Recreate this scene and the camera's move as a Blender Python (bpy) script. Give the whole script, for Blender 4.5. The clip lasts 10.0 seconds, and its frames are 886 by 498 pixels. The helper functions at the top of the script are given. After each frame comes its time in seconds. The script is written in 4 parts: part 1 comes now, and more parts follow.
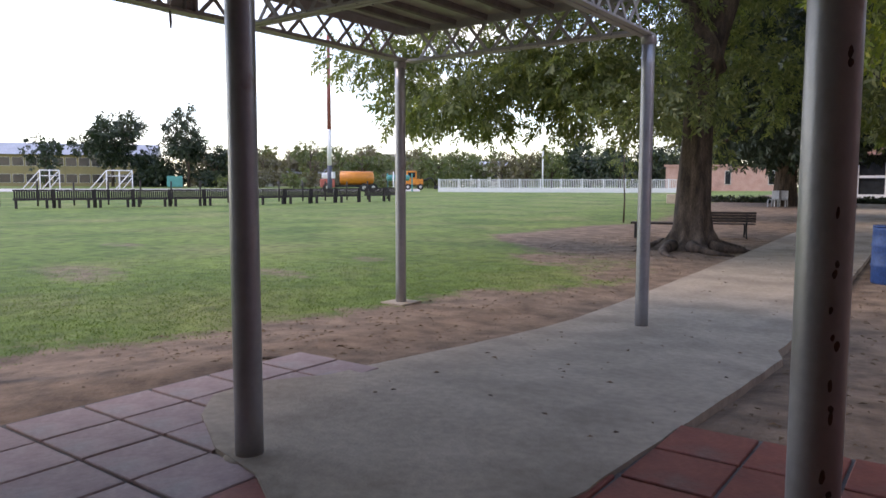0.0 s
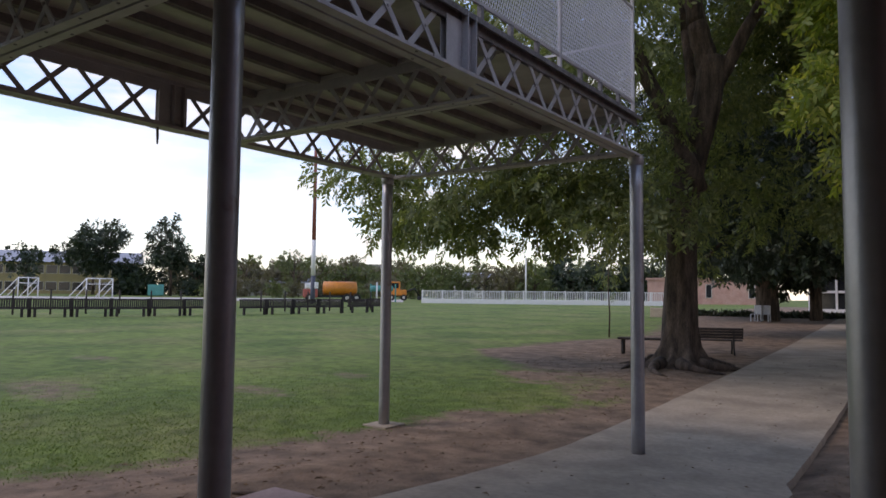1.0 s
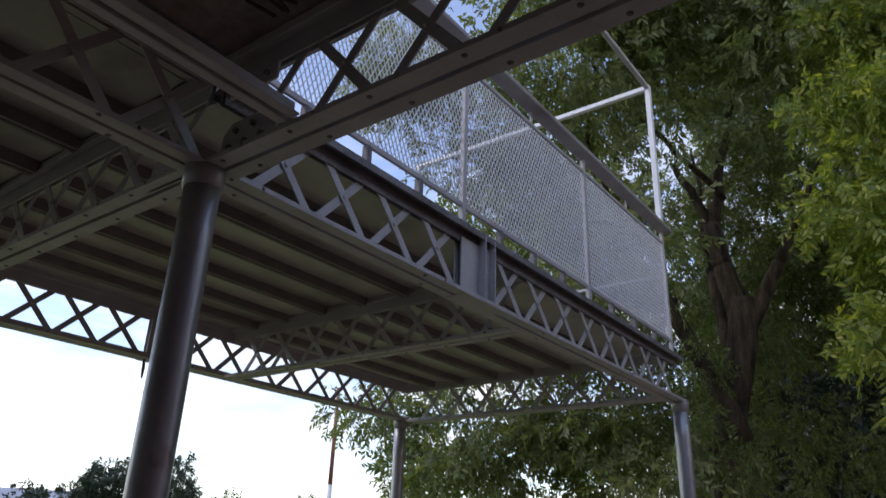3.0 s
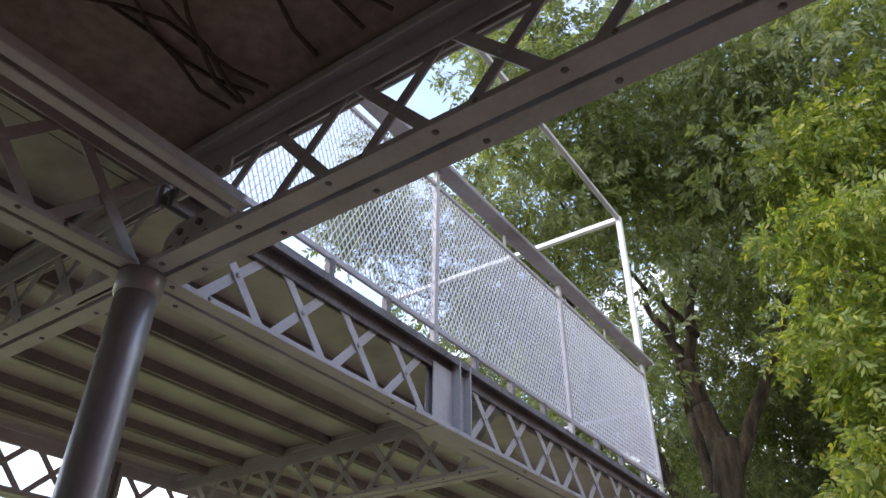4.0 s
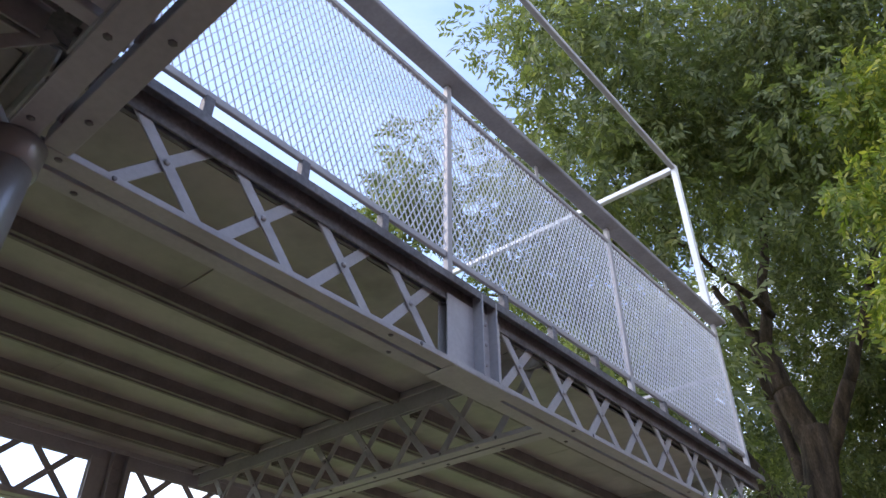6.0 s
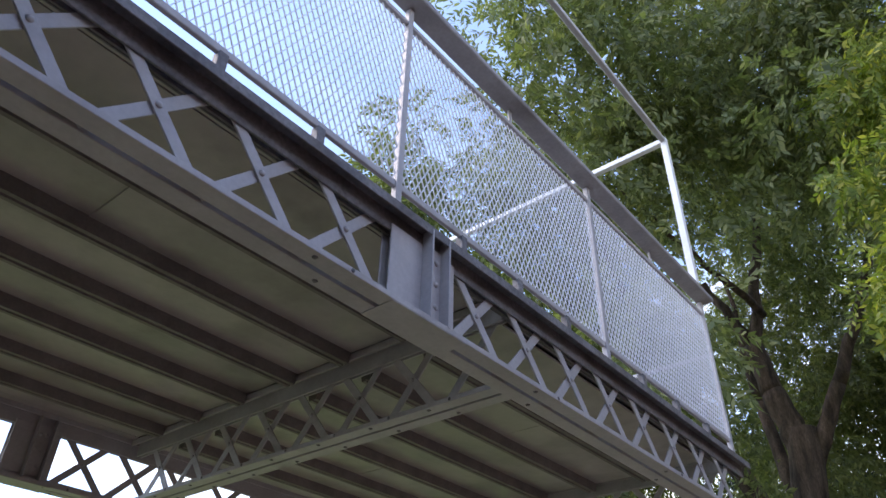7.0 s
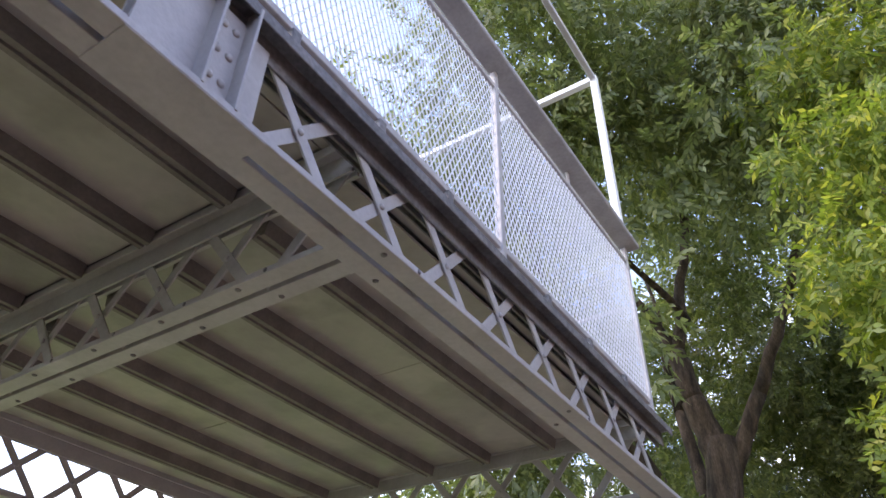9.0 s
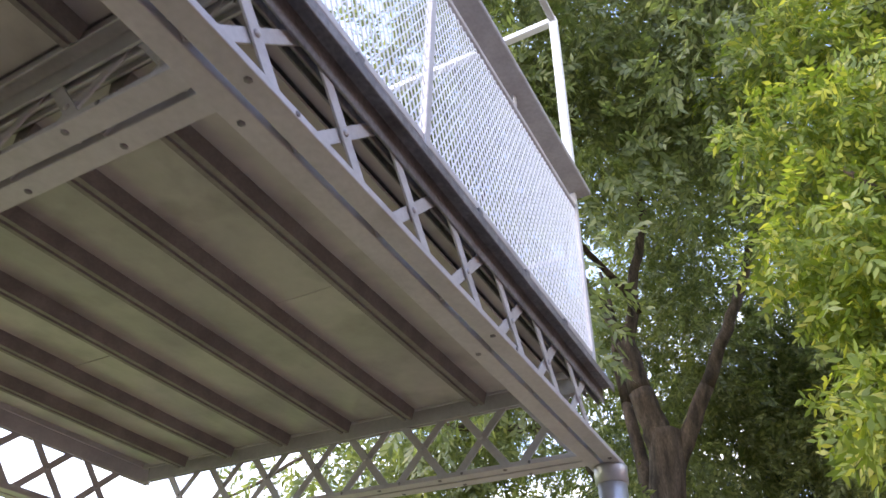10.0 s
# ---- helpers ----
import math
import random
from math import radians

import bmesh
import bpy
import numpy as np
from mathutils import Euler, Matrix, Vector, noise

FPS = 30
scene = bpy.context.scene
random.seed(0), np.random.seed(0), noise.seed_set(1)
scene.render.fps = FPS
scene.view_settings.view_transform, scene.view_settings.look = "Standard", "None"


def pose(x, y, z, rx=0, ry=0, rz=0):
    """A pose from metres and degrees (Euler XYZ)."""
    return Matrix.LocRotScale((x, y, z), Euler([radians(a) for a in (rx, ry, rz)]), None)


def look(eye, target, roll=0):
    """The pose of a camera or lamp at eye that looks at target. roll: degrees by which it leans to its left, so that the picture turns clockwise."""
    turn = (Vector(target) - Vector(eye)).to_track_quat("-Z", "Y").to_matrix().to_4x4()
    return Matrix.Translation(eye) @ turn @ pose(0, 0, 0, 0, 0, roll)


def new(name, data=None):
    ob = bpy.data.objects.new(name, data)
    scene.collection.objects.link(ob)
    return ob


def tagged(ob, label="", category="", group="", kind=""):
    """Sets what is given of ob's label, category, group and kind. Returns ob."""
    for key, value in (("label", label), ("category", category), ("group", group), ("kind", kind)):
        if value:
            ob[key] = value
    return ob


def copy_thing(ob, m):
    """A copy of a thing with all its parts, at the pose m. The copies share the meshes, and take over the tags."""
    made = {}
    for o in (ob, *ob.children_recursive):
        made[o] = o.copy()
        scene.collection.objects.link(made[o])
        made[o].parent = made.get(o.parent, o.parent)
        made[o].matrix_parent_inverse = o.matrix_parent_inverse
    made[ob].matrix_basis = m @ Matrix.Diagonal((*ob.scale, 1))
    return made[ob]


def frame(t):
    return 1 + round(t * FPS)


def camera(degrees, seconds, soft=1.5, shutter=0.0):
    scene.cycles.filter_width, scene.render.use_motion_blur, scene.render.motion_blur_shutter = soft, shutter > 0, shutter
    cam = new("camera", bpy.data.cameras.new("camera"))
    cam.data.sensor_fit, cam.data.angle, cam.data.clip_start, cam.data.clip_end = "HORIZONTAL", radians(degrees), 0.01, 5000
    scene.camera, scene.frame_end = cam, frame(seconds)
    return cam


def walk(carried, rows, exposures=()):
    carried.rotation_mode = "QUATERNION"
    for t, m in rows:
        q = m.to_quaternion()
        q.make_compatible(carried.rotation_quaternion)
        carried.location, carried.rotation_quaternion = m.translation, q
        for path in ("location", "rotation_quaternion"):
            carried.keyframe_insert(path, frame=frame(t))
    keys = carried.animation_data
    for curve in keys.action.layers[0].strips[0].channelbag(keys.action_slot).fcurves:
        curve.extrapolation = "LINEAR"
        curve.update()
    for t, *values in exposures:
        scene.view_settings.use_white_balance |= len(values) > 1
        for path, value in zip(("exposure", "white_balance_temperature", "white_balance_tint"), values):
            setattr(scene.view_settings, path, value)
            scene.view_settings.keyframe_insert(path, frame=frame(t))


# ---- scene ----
cam = camera(63.4, 10.0, soft=1.5, shutter=0.2)
PATH = [
    (0, (0.041, -0.001, 1.594), (-1.135, 1.607, 1.419), 0.1),
    (0.5, (-0.016, 0.06, 1.625), (-1.188, 1.681, 1.59), 0.4),
    (1, (-0.152, 0.182, 1.683), (-1.293, 1.819, 1.815), 0.6),
    (1.5, (-0.296, 0.345, 1.708), (-1.4, 1.991, 1.974), 0.3),
    (2, (-0.387, 0.501, 1.743), (-1.478, 2.128, 2.145), 0.2),
    (2.5, (-0.459, 0.689, 1.789), (-1.569, 2.254, 2.355), 1.0),
    (3, (-0.53, 0.858, 1.839), (-1.65, 2.323, 2.613), 2.1),
    (4.5, (-0.836, 1.34, 1.872), (-1.739, 2.667, 3.066), -1.3),
    (5, (-0.898, 1.566, 1.873), (-1.879, 2.85, 3.051), -1.6),
    (5.5, (-0.998, 1.794, 1.885), (-2.058, 3.032, 3.045), -0.5),
    (7, (-1.297, 2.574, 1.885), (-2.345, 3.816, 3.051), 1.4),
    (7.5, (-1.395, 2.854, 1.896), (-2.443, 4.117, 3.038), 2.1),
    (8, (-1.546, 3.154, 1.913), (-2.542, 4.447, 3.069), 2.2),
    (8.5, (-1.676, 3.416, 1.929), (-2.596, 4.739, 3.113), 1.5),
    (9, (-1.759, 3.771, 1.923), (-2.643, 5.095, 3.135), 1.0),
    (9.5, (-1.831, 4.079, 1.942), (-2.698, 5.426, 3.14), 1.5),
    (10, (-1.94, 4.423, 1.928), (-2.732, 5.81, 3.132), 1.6),
]
walk(cam, [(t, look(eye, target, roll)) for t, eye, target, roll in PATH],
     [(0.0, 0.36, 7700, 27), (0.5, 0.09, 7650, 27), (1.0, -0.45, 7600, 27), (1.6, -0.66, 7500, 26), (2.5, -0.7, 7400, 24), (3.0, -0.26, 7200, 23), (4.3, 1.1, 7850, 23), (5.5, 0.74, 7300, 23), (7.0, 0.66, 6950, 23), (8.2, 0.92, 7150, 25), (10.0, 1.56, 7600, 26)])

# ---- world, sun ----
SUN = Vector((-0.62, -0.50, 0.85)).normalized()
world = bpy.data.worlds.new("sky")
scene.world = world
world.use_nodes = True
wn, wl = world.node_tree.nodes, world.node_tree.links
wn.clear()
sky = wn.new("ShaderNodeTexSky")
sky.sky_type, sky.sun_disc = "NISHITA", False
sky.sun_elevation, sky.sun_rotation = math.asin(SUN.z), math.atan2(SUN.x, SUN.y)
sky.air_density, sky.dust_density, sky.ozone_density = 1.0, 0.0, 2.5
sky_bg, cloud_bg, wmix, wout = wn.new("ShaderNodeBackground"), wn.new("ShaderNodeBackground"), wn.new("ShaderNodeMixShader"), wn.new("ShaderNodeOutputWorld")
sky_bg.inputs["Strength"].default_value = 0.34
cloud_bg.inputs["Color"].default_value, cloud_bg.inputs["Strength"].default_value = (0.86, 0.965, 1.0, 1), 1.62
wco, wmap, wnoise, wramp = wn.new("ShaderNodeTexCoord"), wn.new("ShaderNodeMapping"), wn.new("ShaderNodeTexNoise"), wn.new("ShaderNodeValToRGB")
wmap.inputs["Scale"].default_value = (1.5, 1.5, 6.5)
wnoise.inputs["Scale"].default_value, wnoise.inputs["Detail"].default_value, wnoise.inputs["Roughness"].default_value = 2.6, 9, 0.6
wramp.color_ramp.elements[0].position, wramp.color_ramp.elements[1].position = 0.40, 0.64
wl.new(wco.outputs["Generated"], wmap.inputs["Vector"])
wl.new(wmap.outputs["Vector"], wnoise.inputs["Vector"])
wl.new(wnoise.outputs["Fac"], wramp.inputs["Fac"])
wl.new(sky.outputs["Color"], sky_bg.inputs["Color"])
wsep, wfade, wmul = wn.new("ShaderNodeSeparateXYZ"), wn.new("ShaderNodeMapRange"), wn.new("ShaderNodeMath")
wfade.inputs["From Min"].default_value, wfade.inputs["From Max"].default_value = 0.30, 0.58
wfade.inputs["To Min"].default_value, wfade.inputs["To Max"].default_value = 1.0, 0.08
wmul.operation = "MULTIPLY"
wl.new(wco.outputs["Generated"], wsep.inputs["Vector"])
wl.new(wsep.outputs["Z"], wfade.inputs["Value"])
wl.new(wramp.outputs["Color"], wmul.inputs[0])
wl.new(wfade.outputs["Result"], wmul.inputs[1])
wl.new(wmul.outputs["Value"], wmix.inputs["Fac"])
wl.new(sky_bg.outputs["Background"], wmix.inputs[1])
wl.new(cloud_bg.outputs["Background"], wmix.inputs[2])
wl.new(wmix.outputs["Shader"], wout.inputs["Surface"])
sun = new("sun", bpy.data.lights.new("sun", "SUN"))
sun.data.energy, sun.data.angle, sun.data.color = 1.4, radians(24), (1.0, 0.95, 0.87)
sun.matrix_world = look(SUN * 60, (0, 0, 0))


# ---- materials ----
def material(name, a, b, scale=8.0, rough=0.6, metal=0.0, bump=0.15, bump_scale=60.0, spread=(0.35, 0.65), c=None, c_scale=1.2, c_range=(0.55, 0.72), random_amount=0.0, stretch=(1, 1, 1), translucent=0.0, grain=0.25):
    """Two colours mixed by noise, a third in patches, fine relief; random_amount varies the value from object to object."""
    m = bpy.data.materials.new(name)
    m.use_nodes = True
    n, l = m.node_tree.nodes, m.node_tree.links
    p = n["Principled BSDF"]
    co, mp = n.new("ShaderNodeTexCoord"), n.new("ShaderNodeMapping")
    mp.inputs["Scale"].default_value = stretch
    l.new(co.outputs["Object"], mp.inputs["Vector"])

    def noise_at(s, lo, hi, detail=5):
        t, r = n.new("ShaderNodeTexNoise"), n.new("ShaderNodeMapRange")
        t.inputs["Scale"].default_value, t.inputs["Detail"].default_value = s, detail
        r.inputs["From Min"].default_value, r.inputs["From Max"].default_value = lo, hi
        l.new(mp.outputs["Vector"], t.inputs["Vector"])
        l.new(t.outputs["Fac"], r.inputs["Value"])
        return r.outputs["Result"]

    def mixed(fac, x, y, mode="MIX"):
        k = n.new("ShaderNodeMix")
        k.data_type, k.blend_type = "RGBA", mode
        l.new(fac, k.inputs[0]) if not isinstance(fac, float) else setattr_value(k.inputs[0], fac)
        for sock, v in ((k.inputs[6], x), (k.inputs[7], y)):
            if isinstance(v, tuple):
                sock.default_value = (*v, 1)
            else:
                l.new(v, sock)
        return k.outputs[2]

    col = mixed(noise_at(scale, *spread), a, b)
    if c:
        col = mixed(noise_at(c_scale, *c_range), col, c)
    if grain:
        g = n.new("ShaderNodeMapRange")
        g.inputs["To Min"].default_value, g.inputs["To Max"].default_value = 1 - grain, 1 + grain
        l.new(noise_at(scale * 9, 0.3, 0.7, 3), g.inputs["Value"])
        h = n.new("ShaderNodeVectorMath")
        h.operation = "SCALE"
        l.new(col, h.inputs[0])
        l.new(g.outputs["Result"], h.inputs["Scale"])
        col = h.outputs["Vector"]
    if random_amount:
        oi, r, h = n.new("ShaderNodeObjectInfo"), n.new("ShaderNodeMapRange"), n.new("ShaderNodeVectorMath")
        r.inputs["To Min"].default_value, r.inputs["To Max"].default_value = 1 - random_amount, 1 + random_amount
        h.operation = "SCALE"
        l.new(oi.outputs["Random"], r.inputs["Value"])
        l.new(col, h.inputs[0])
        l.new(r.outputs["Result"], h.inputs["Scale"])
        col = h.outputs["Vector"]
    l.new(col, p.inputs["Base Color"])
    p.inputs["Roughness"].default_value, p.inputs["Metallic"].default_value = rough, metal
    if bump:
        bp = n.new("ShaderNodeBump")
        bp.inputs["Strength"].default_value, bp.inputs["Distance"].default_value = bump, 0.02
        l.new(noise_at(bump_scale, 0.2, 0.8, 4), bp.inputs["Height"])
        l.new(bp.outputs["Normal"], p.inputs["Normal"])
    return m


def setattr_value(sock, v):
    sock.default_value = v


def leaf_material(name, a, b, c, through_light=0.35):
    """Leaves: colour varies leaf by leaf; some light passes through."""
    m = bpy.data.materials.new(name)
    m.use_nodes = True
    n, l = m.node_tree.nodes, m.node_tree.links
    p, out = n["Principled BSDF"], n["Material Output"]
    geo, ramp = n.new("ShaderNodeNewGeometry"), n.new("ShaderNodeValToRGB")
    e = ramp.color_ramp.elements
    e[0].color, e[1].color = (*a, 1), (*c, 1)
    mid = e.new(0.65)
    mid.color = (*b, 1)
    l.new(geo.outputs["Random Per Island"], ramp.inputs["Fac"])
    l.new(ramp.outputs["Color"], p.inputs["Base Color"])
    p.inputs["Roughness"].default_value = 0.5
    tr, mx, gain = n.new("ShaderNodeBsdfTranslucent"), n.new("ShaderNodeMixShader"), n.new("ShaderNodeVectorMath")
    gain.operation = "MULTIPLY"
    gain.inputs[1].default_value = (1.5, 1.6, 0.7)
    l.new(ramp.outputs["Color"], gain.inputs[0])
    l.new(gain.outputs["Vector"], tr.inputs["Color"])
    mx.inputs["Fac"].default_value = through_light
    l.new(p.outputs["BSDF"], mx.inputs[1])
    l.new(tr.outputs["BSDF"], mx.inputs[2])
    l.new(mx.outputs["Shader"], out.inputs["Surface"])
    return m


STEEL = material("grey_painted_steel", (0.42, 0.405, 0.40), (0.50, 0.485, 0.475), 5, 0.45, 0.0, 0.06, 90, c=(0.30, 0.275, 0.26), c_scale=2.2, c_range=(0.6, 0.8), grain=0.06)
STEEL_DARK = material("weathered_and_shaded_steel", (0.14, 0.136, 0.138), (0.22, 0.21, 0.21), 6, 0.6, 0.0, 0.1, 60, c=(0.11, 0.09, 0.075), c_scale=2.0)
POST = material("silver_painted_pipe", (0.34, 0.34, 0.35), (0.41, 0.41, 0.42), 3, 0.36, 0.5, 0.04, 80, c=(0.25, 0.215, 0.19), c_scale=4.5, c_range=(0.66, 0.74), grain=0.05)
RUST = material("rust_spots", (0.10, 0.05, 0.03), (0.05, 0.03, 0.025), 30, 0.9)
SOFFIT = material("olive_soffit_sheet", (0.425, 0.395, 0.362), (0.315, 0.295, 0.272), 1.8, 0.28, 0.0, 0.14, 6, c=(0.22, 0.20, 0.18), c_scale=2.4, c_range=(0.52, 0.76), random_amount=0.10, grain=0.05)
RIB = material("brown_grey_rib", (0.16, 0.14, 0.13), (0.22, 0.195, 0.18), 7, 0.6, 0.0, 0.06, 60, grain=0.1)
SLAB = material("brown_stained_slab", (0.26, 0.20, 0.175), (0.33, 0.265, 0.235), 2.0, 0.85, 0.0, 0.2, 25, c=(0.19, 0.145, 0.125), c_scale=1.3)
RAIL = material("dull_grey_handrail", (0.27, 0.255, 0.25), (0.34, 0.325, 0.315), 5, 0.5, 0.0, 0.06, 60, c=(0.16, 0.14, 0.125), c_scale=1.6, c_range=(0.58, 0.78), grain=0.08)
MESH = material("galvanised_expanded_metal", (0.74, 0.74, 0.74), (0.82, 0.82, 0.82), 20, 0.35, 0.15, 0.0, grain=0.05)
WHITE = material("white_gloss_paint", (0.80, 0.80, 0.80), (0.72, 0.72, 0.71), 6, 0.4, 0.0, 0.03, 60, grain=0.03)
CONCRETE = material("worn_concrete", (0.375, 0.305, 0.225), (0.48, 0.397, 0.30), 1.7, 0.85, 0.0, 0.25, 45, c=(0.265, 0.215, 0.16), c_scale=0.9, c_range=(0.5, 0.75), grain=0.12)
TILE_PINK = material("faded_pink_tile", (0.40, 0.27, 0.25), (0.46, 0.34, 0.31), 4, 0.7, 0.0, 0.12, 50, c=(0.36, 0.31, 0.29), c_scale=2.0, random_amount=0.08, grain=0.1)
TILE_RED = material("red_clay_tile", (0.34, 0.105, 0.07), (0.27, 0.085, 0.06), 4, 0.65, 0.0, 0.15, 50, c=(0.25, 0.14, 0.11), c_scale=2.5, random_amount=0.08, grain=0.12)
MORTAR = material("dark_joint", (0.12, 0.11, 0.10), (0.17, 0.155, 0.145), 9, 0.95, 0.0, 0.3, 60)
BARK = material("fissured_bark", (0.045, 0.031, 0.023), (0.15, 0.108, 0.08), 6.5, 0.95, 0.0, 1.0, 11, c=(0.05, 0.039, 0.032), c_scale=2.5, stretch=(1, 1, 0.22), grain=0.35)
LEAF = leaf_material("ash_leaf", (0.112, 0.138, 0.064), (0.172, 0.202, 0.09), (0.30, 0.31, 0.15), 0.46)
LEAF_BRIGHT = leaf_material("sunlit_yellow_leaf", (0.115, 0.165, 0.035), (0.21, 0.265, 0.052), (0.44, 0.415, 0.10), 0.46)
LEAF_DARK = leaf_material("dark_conifer_and_shaded_leaf", (0.018, 0.034, 0.018), (0.03, 0.05, 0.025), (0.05, 0.075, 0.035), 0.1)
LEAF_OLIVE = leaf_material("olive_far_leaf", (0.07, 0.09, 0.035), (0.11, 0.14, 0.05), (0.17, 0.19, 0.07), 0.25)
LEAF_BROWN = leaf_material("brown_twig_leaf", (0.10, 0.085, 0.05), (0.15, 0.13, 0.08), (0.19, 0.18, 0.09), 0.2)
GRASS = leaf_material("grass_blade", (0.085, 0.148, 0.024), (0.12, 0.19, 0.035), (0.19, 0.225, 0.055), 0.3)
BENCH = material("dark_stained_wood", (0.035, 0.028, 0.026), (0.06, 0.048, 0.042), 9, 0.9, 0.0, 0.15, 50, random_amount=0.15)
ORANGE = material("orange_truck_paint", (0.72, 0.25, 0.03), (0.62, 0.20, 0.025), 2, 0.4)
RED = material("red_cab_paint", (0.5, 0.12, 0.09), (0.4, 0.10, 0.08), 2, 0.4)
TEAL = material("teal_container", (0.06, 0.30, 0.28), (0.08, 0.35, 0.32), 2, 0.6)
BLUE = material("blue_plastic_barrel", (0.02, 0.07, 0.21), (0.03, 0.085, 0.25), 3, 0.4)
RUBBER = material("dark_rubber", (0.02, 0.02, 0.02), (0.035, 0.035, 0.035), 5, 0.8)
DARK_BRICK = material("dark_brick_wall", (0.20, 0.12, 0.10), (0.26, 0.16, 0.13), 1.2, 0.9, c=(0.16, 0.10, 0.085), c_scale=0.5)
BRICK = material("pink_brick_wall", (0.46, 0.26, 0.21), (0.53, 0.33, 0.27), 1.2, 0.9, c=(0.40, 0.23, 0.19), c_scale=0.5)
OCHRE = material("ochre_school_wall", (0.36, 0.29, 0.13), (0.30, 0.245, 0.12), 0.6, 0.9)
ROOF = material("pale_metal_roof", (0.36, 0.38, 0.42), (0.42, 0.44, 0.48), 0.8, 0.5)
PALE = material("pale_render", (0.62, 0.58, 0.52), (0.52, 0.49, 0.44), 0.5, 0.9)
DARKGLASS = material("dark_window_glass", (0.02, 0.022, 0.025), (0.03, 0.033, 0.036), 2, 0.12, 0.0, 0.0, grain=0)
MAST_RED = material("mast_red_band", (0.30, 0.09, 0.08), (0.24, 0.075, 0.065), 1, 0.6)
MAST_DARK = material("mast_dark_band", (0.06, 0.07, 0.10), (0.08, 0.09, 0.12), 1, 0.6)
CHAIR = material("white_plastic_chair", (0.42, 0.42, 0.42), (0.5, 0.5, 0.5), 3, 0.5)
SHADE_STRIP = leaf_material("shaded_ground_leaf", (0.02, 0.03, 0.015), (0.03, 0.045, 0.02), (0.05, 0.06, 0.03), 0.1)
DRY = material("dry_creeper", (0.07, 0.05, 0.04), (0.10, 0.075, 0.06), 9, 0.9)
CLOD = material("earth_clod", (0.10, 0.07, 0.05), (0.20, 0.145, 0.10), 14, 0.95, 0.0, 0.4, 40)
DRYLEAF = material("fallen_leaf", (0.22, 0.13, 0.06), (0.12, 0.075, 0.04), 9, 0.9, random_amount=0.4)


# ---- ground heights ----
def smooth(a, b, v):
    t = min(1, max(0, (v - a) / (b - a)))
    return t * t * (3 - 2 * t)


def field_z(x, y):
    d = math.hypot(x, y)
    return -0.07 + 0.0125 * max(0, min(d, 130) - 10)


def slab_z(y):
    far = field_z(-2.6, y) + 0.04
    return 0.18 + (far - 0.18) * smooth(3.2, 8.2, y)


def table(v, rows):
    for (a, p), (b, q) in zip(rows, rows[1:]):
        if v <= b:
            return p + (q - p) * min(1, max(0, (v - a) / (b - a)))
    return rows[-1][1]


def ground_z(x, y):
    out = max(0, -4.6 - x, x - 3.0)
    near = (1 - smooth(0, 2.4, out)) * (1 - smooth(8, 14, y))
    level = slab_z(y) - 0.05 + (0.025 if x > -1.22 and y > 4.3 else 0.0)
    wob = 0.025 * noise.noise((x * 0.35, y * 0.35, 0)) + 0.012 * noise.noise((x * 1.7, y * 1.7, 3))
    if -4.8 < x < -1.22 and y < 60 or -1.3 < x < -0.9 and y < 4.4:
        wob = -0.03
    return field_z(x, y) * (1 - near) + level * near + wob


BARE_EDGE = [(-20, -9.5), (3, -7.5), (4.5, -7.05), (5.6, -6.75), (7, -6.45), (8, -6.0), (9.4, -5.8), (10.2, -5.2), (11.3, -5.0), (12.2, -6.2), (13.4, -7.2), (16.6, -9.4), (18.5, -11.6), (23, -11.3), (26, -10.2), (30, -10), (45, -14), (80, -16)]


def bare(x, y):
    """How bare of grass the ground is, 0 to 1."""
    n1 = noise.noise((x * 0.6, y * 0.6, 7)) + 0.6 * noise.noise((x * 2.2, y * 2.2, 9))
    v = smooth(-1.3, 0.9, x - table(y, BARE_EDGE) + 0.7 * n1)
    for px, py, r in ((-13.0, 6.6, 1.1), (-10.3, 8.9, 0.8), (-10.4, 11.6, 0.7), (-17.5, 10, 0.7)):
        v = max(v, 0.56 * smooth(1.2, 0.4, math.hypot((x - px) * 0.6 + (y - py) * 0.3, (y - py) * 1.1) / r + 0.3 * n1))
    v *= smooth(95, 85, math.hypot(x, y))
    if math.hypot(x + 7.5, y - 12.5) < 3:
        v *= 0.55 + 0.45 * smooth(-0.2, 0.4, n1)
    return v


# ---- mesh helpers ----
def org(ob):
    return Vector((0, 0, 0)) if ob is None else ob.matrix_basis.translation + org(ob.parent)


def thing(name, at, label="", category="", group="", kind="", rz=0.0):
    e = tagged(new(name), label, category, group, kind)
    e.empty_display_size = 0.2
    e.matrix_basis = pose(*at, 0, 0, rz)
    return e


def part(name, bm, mat, parent=None, label="", local=False, soft=False):
    """Links a bmesh as one mesh; its coordinates are the world's, or the parent's own if local."""
    if parent is not None and not local:
        bmesh.ops.translate(bm, verts=bm.verts, vec=-org(parent))
    bmesh.ops.recalc_face_normals(bm, faces=bm.faces)
    me = bpy.data.meshes.new(name)
    bm.to_mesh(me)
    bm.free()
    me.materials.append(mat)
    if soft:
        me.shade_smooth()
    ob = new(name, me)
    ob.parent = parent
    return tagged(ob, label)


def piece(name, me, m, parent):
    ob = new(name, me)
    ob.parent = parent
    ob.matrix_basis = m
    return ob


def mesh_of(name, bm, mat):
    me = bpy.data.meshes.new(name)
    bm.to_mesh(me)
    bm.free()
    me.materials.append(mat)
    return me


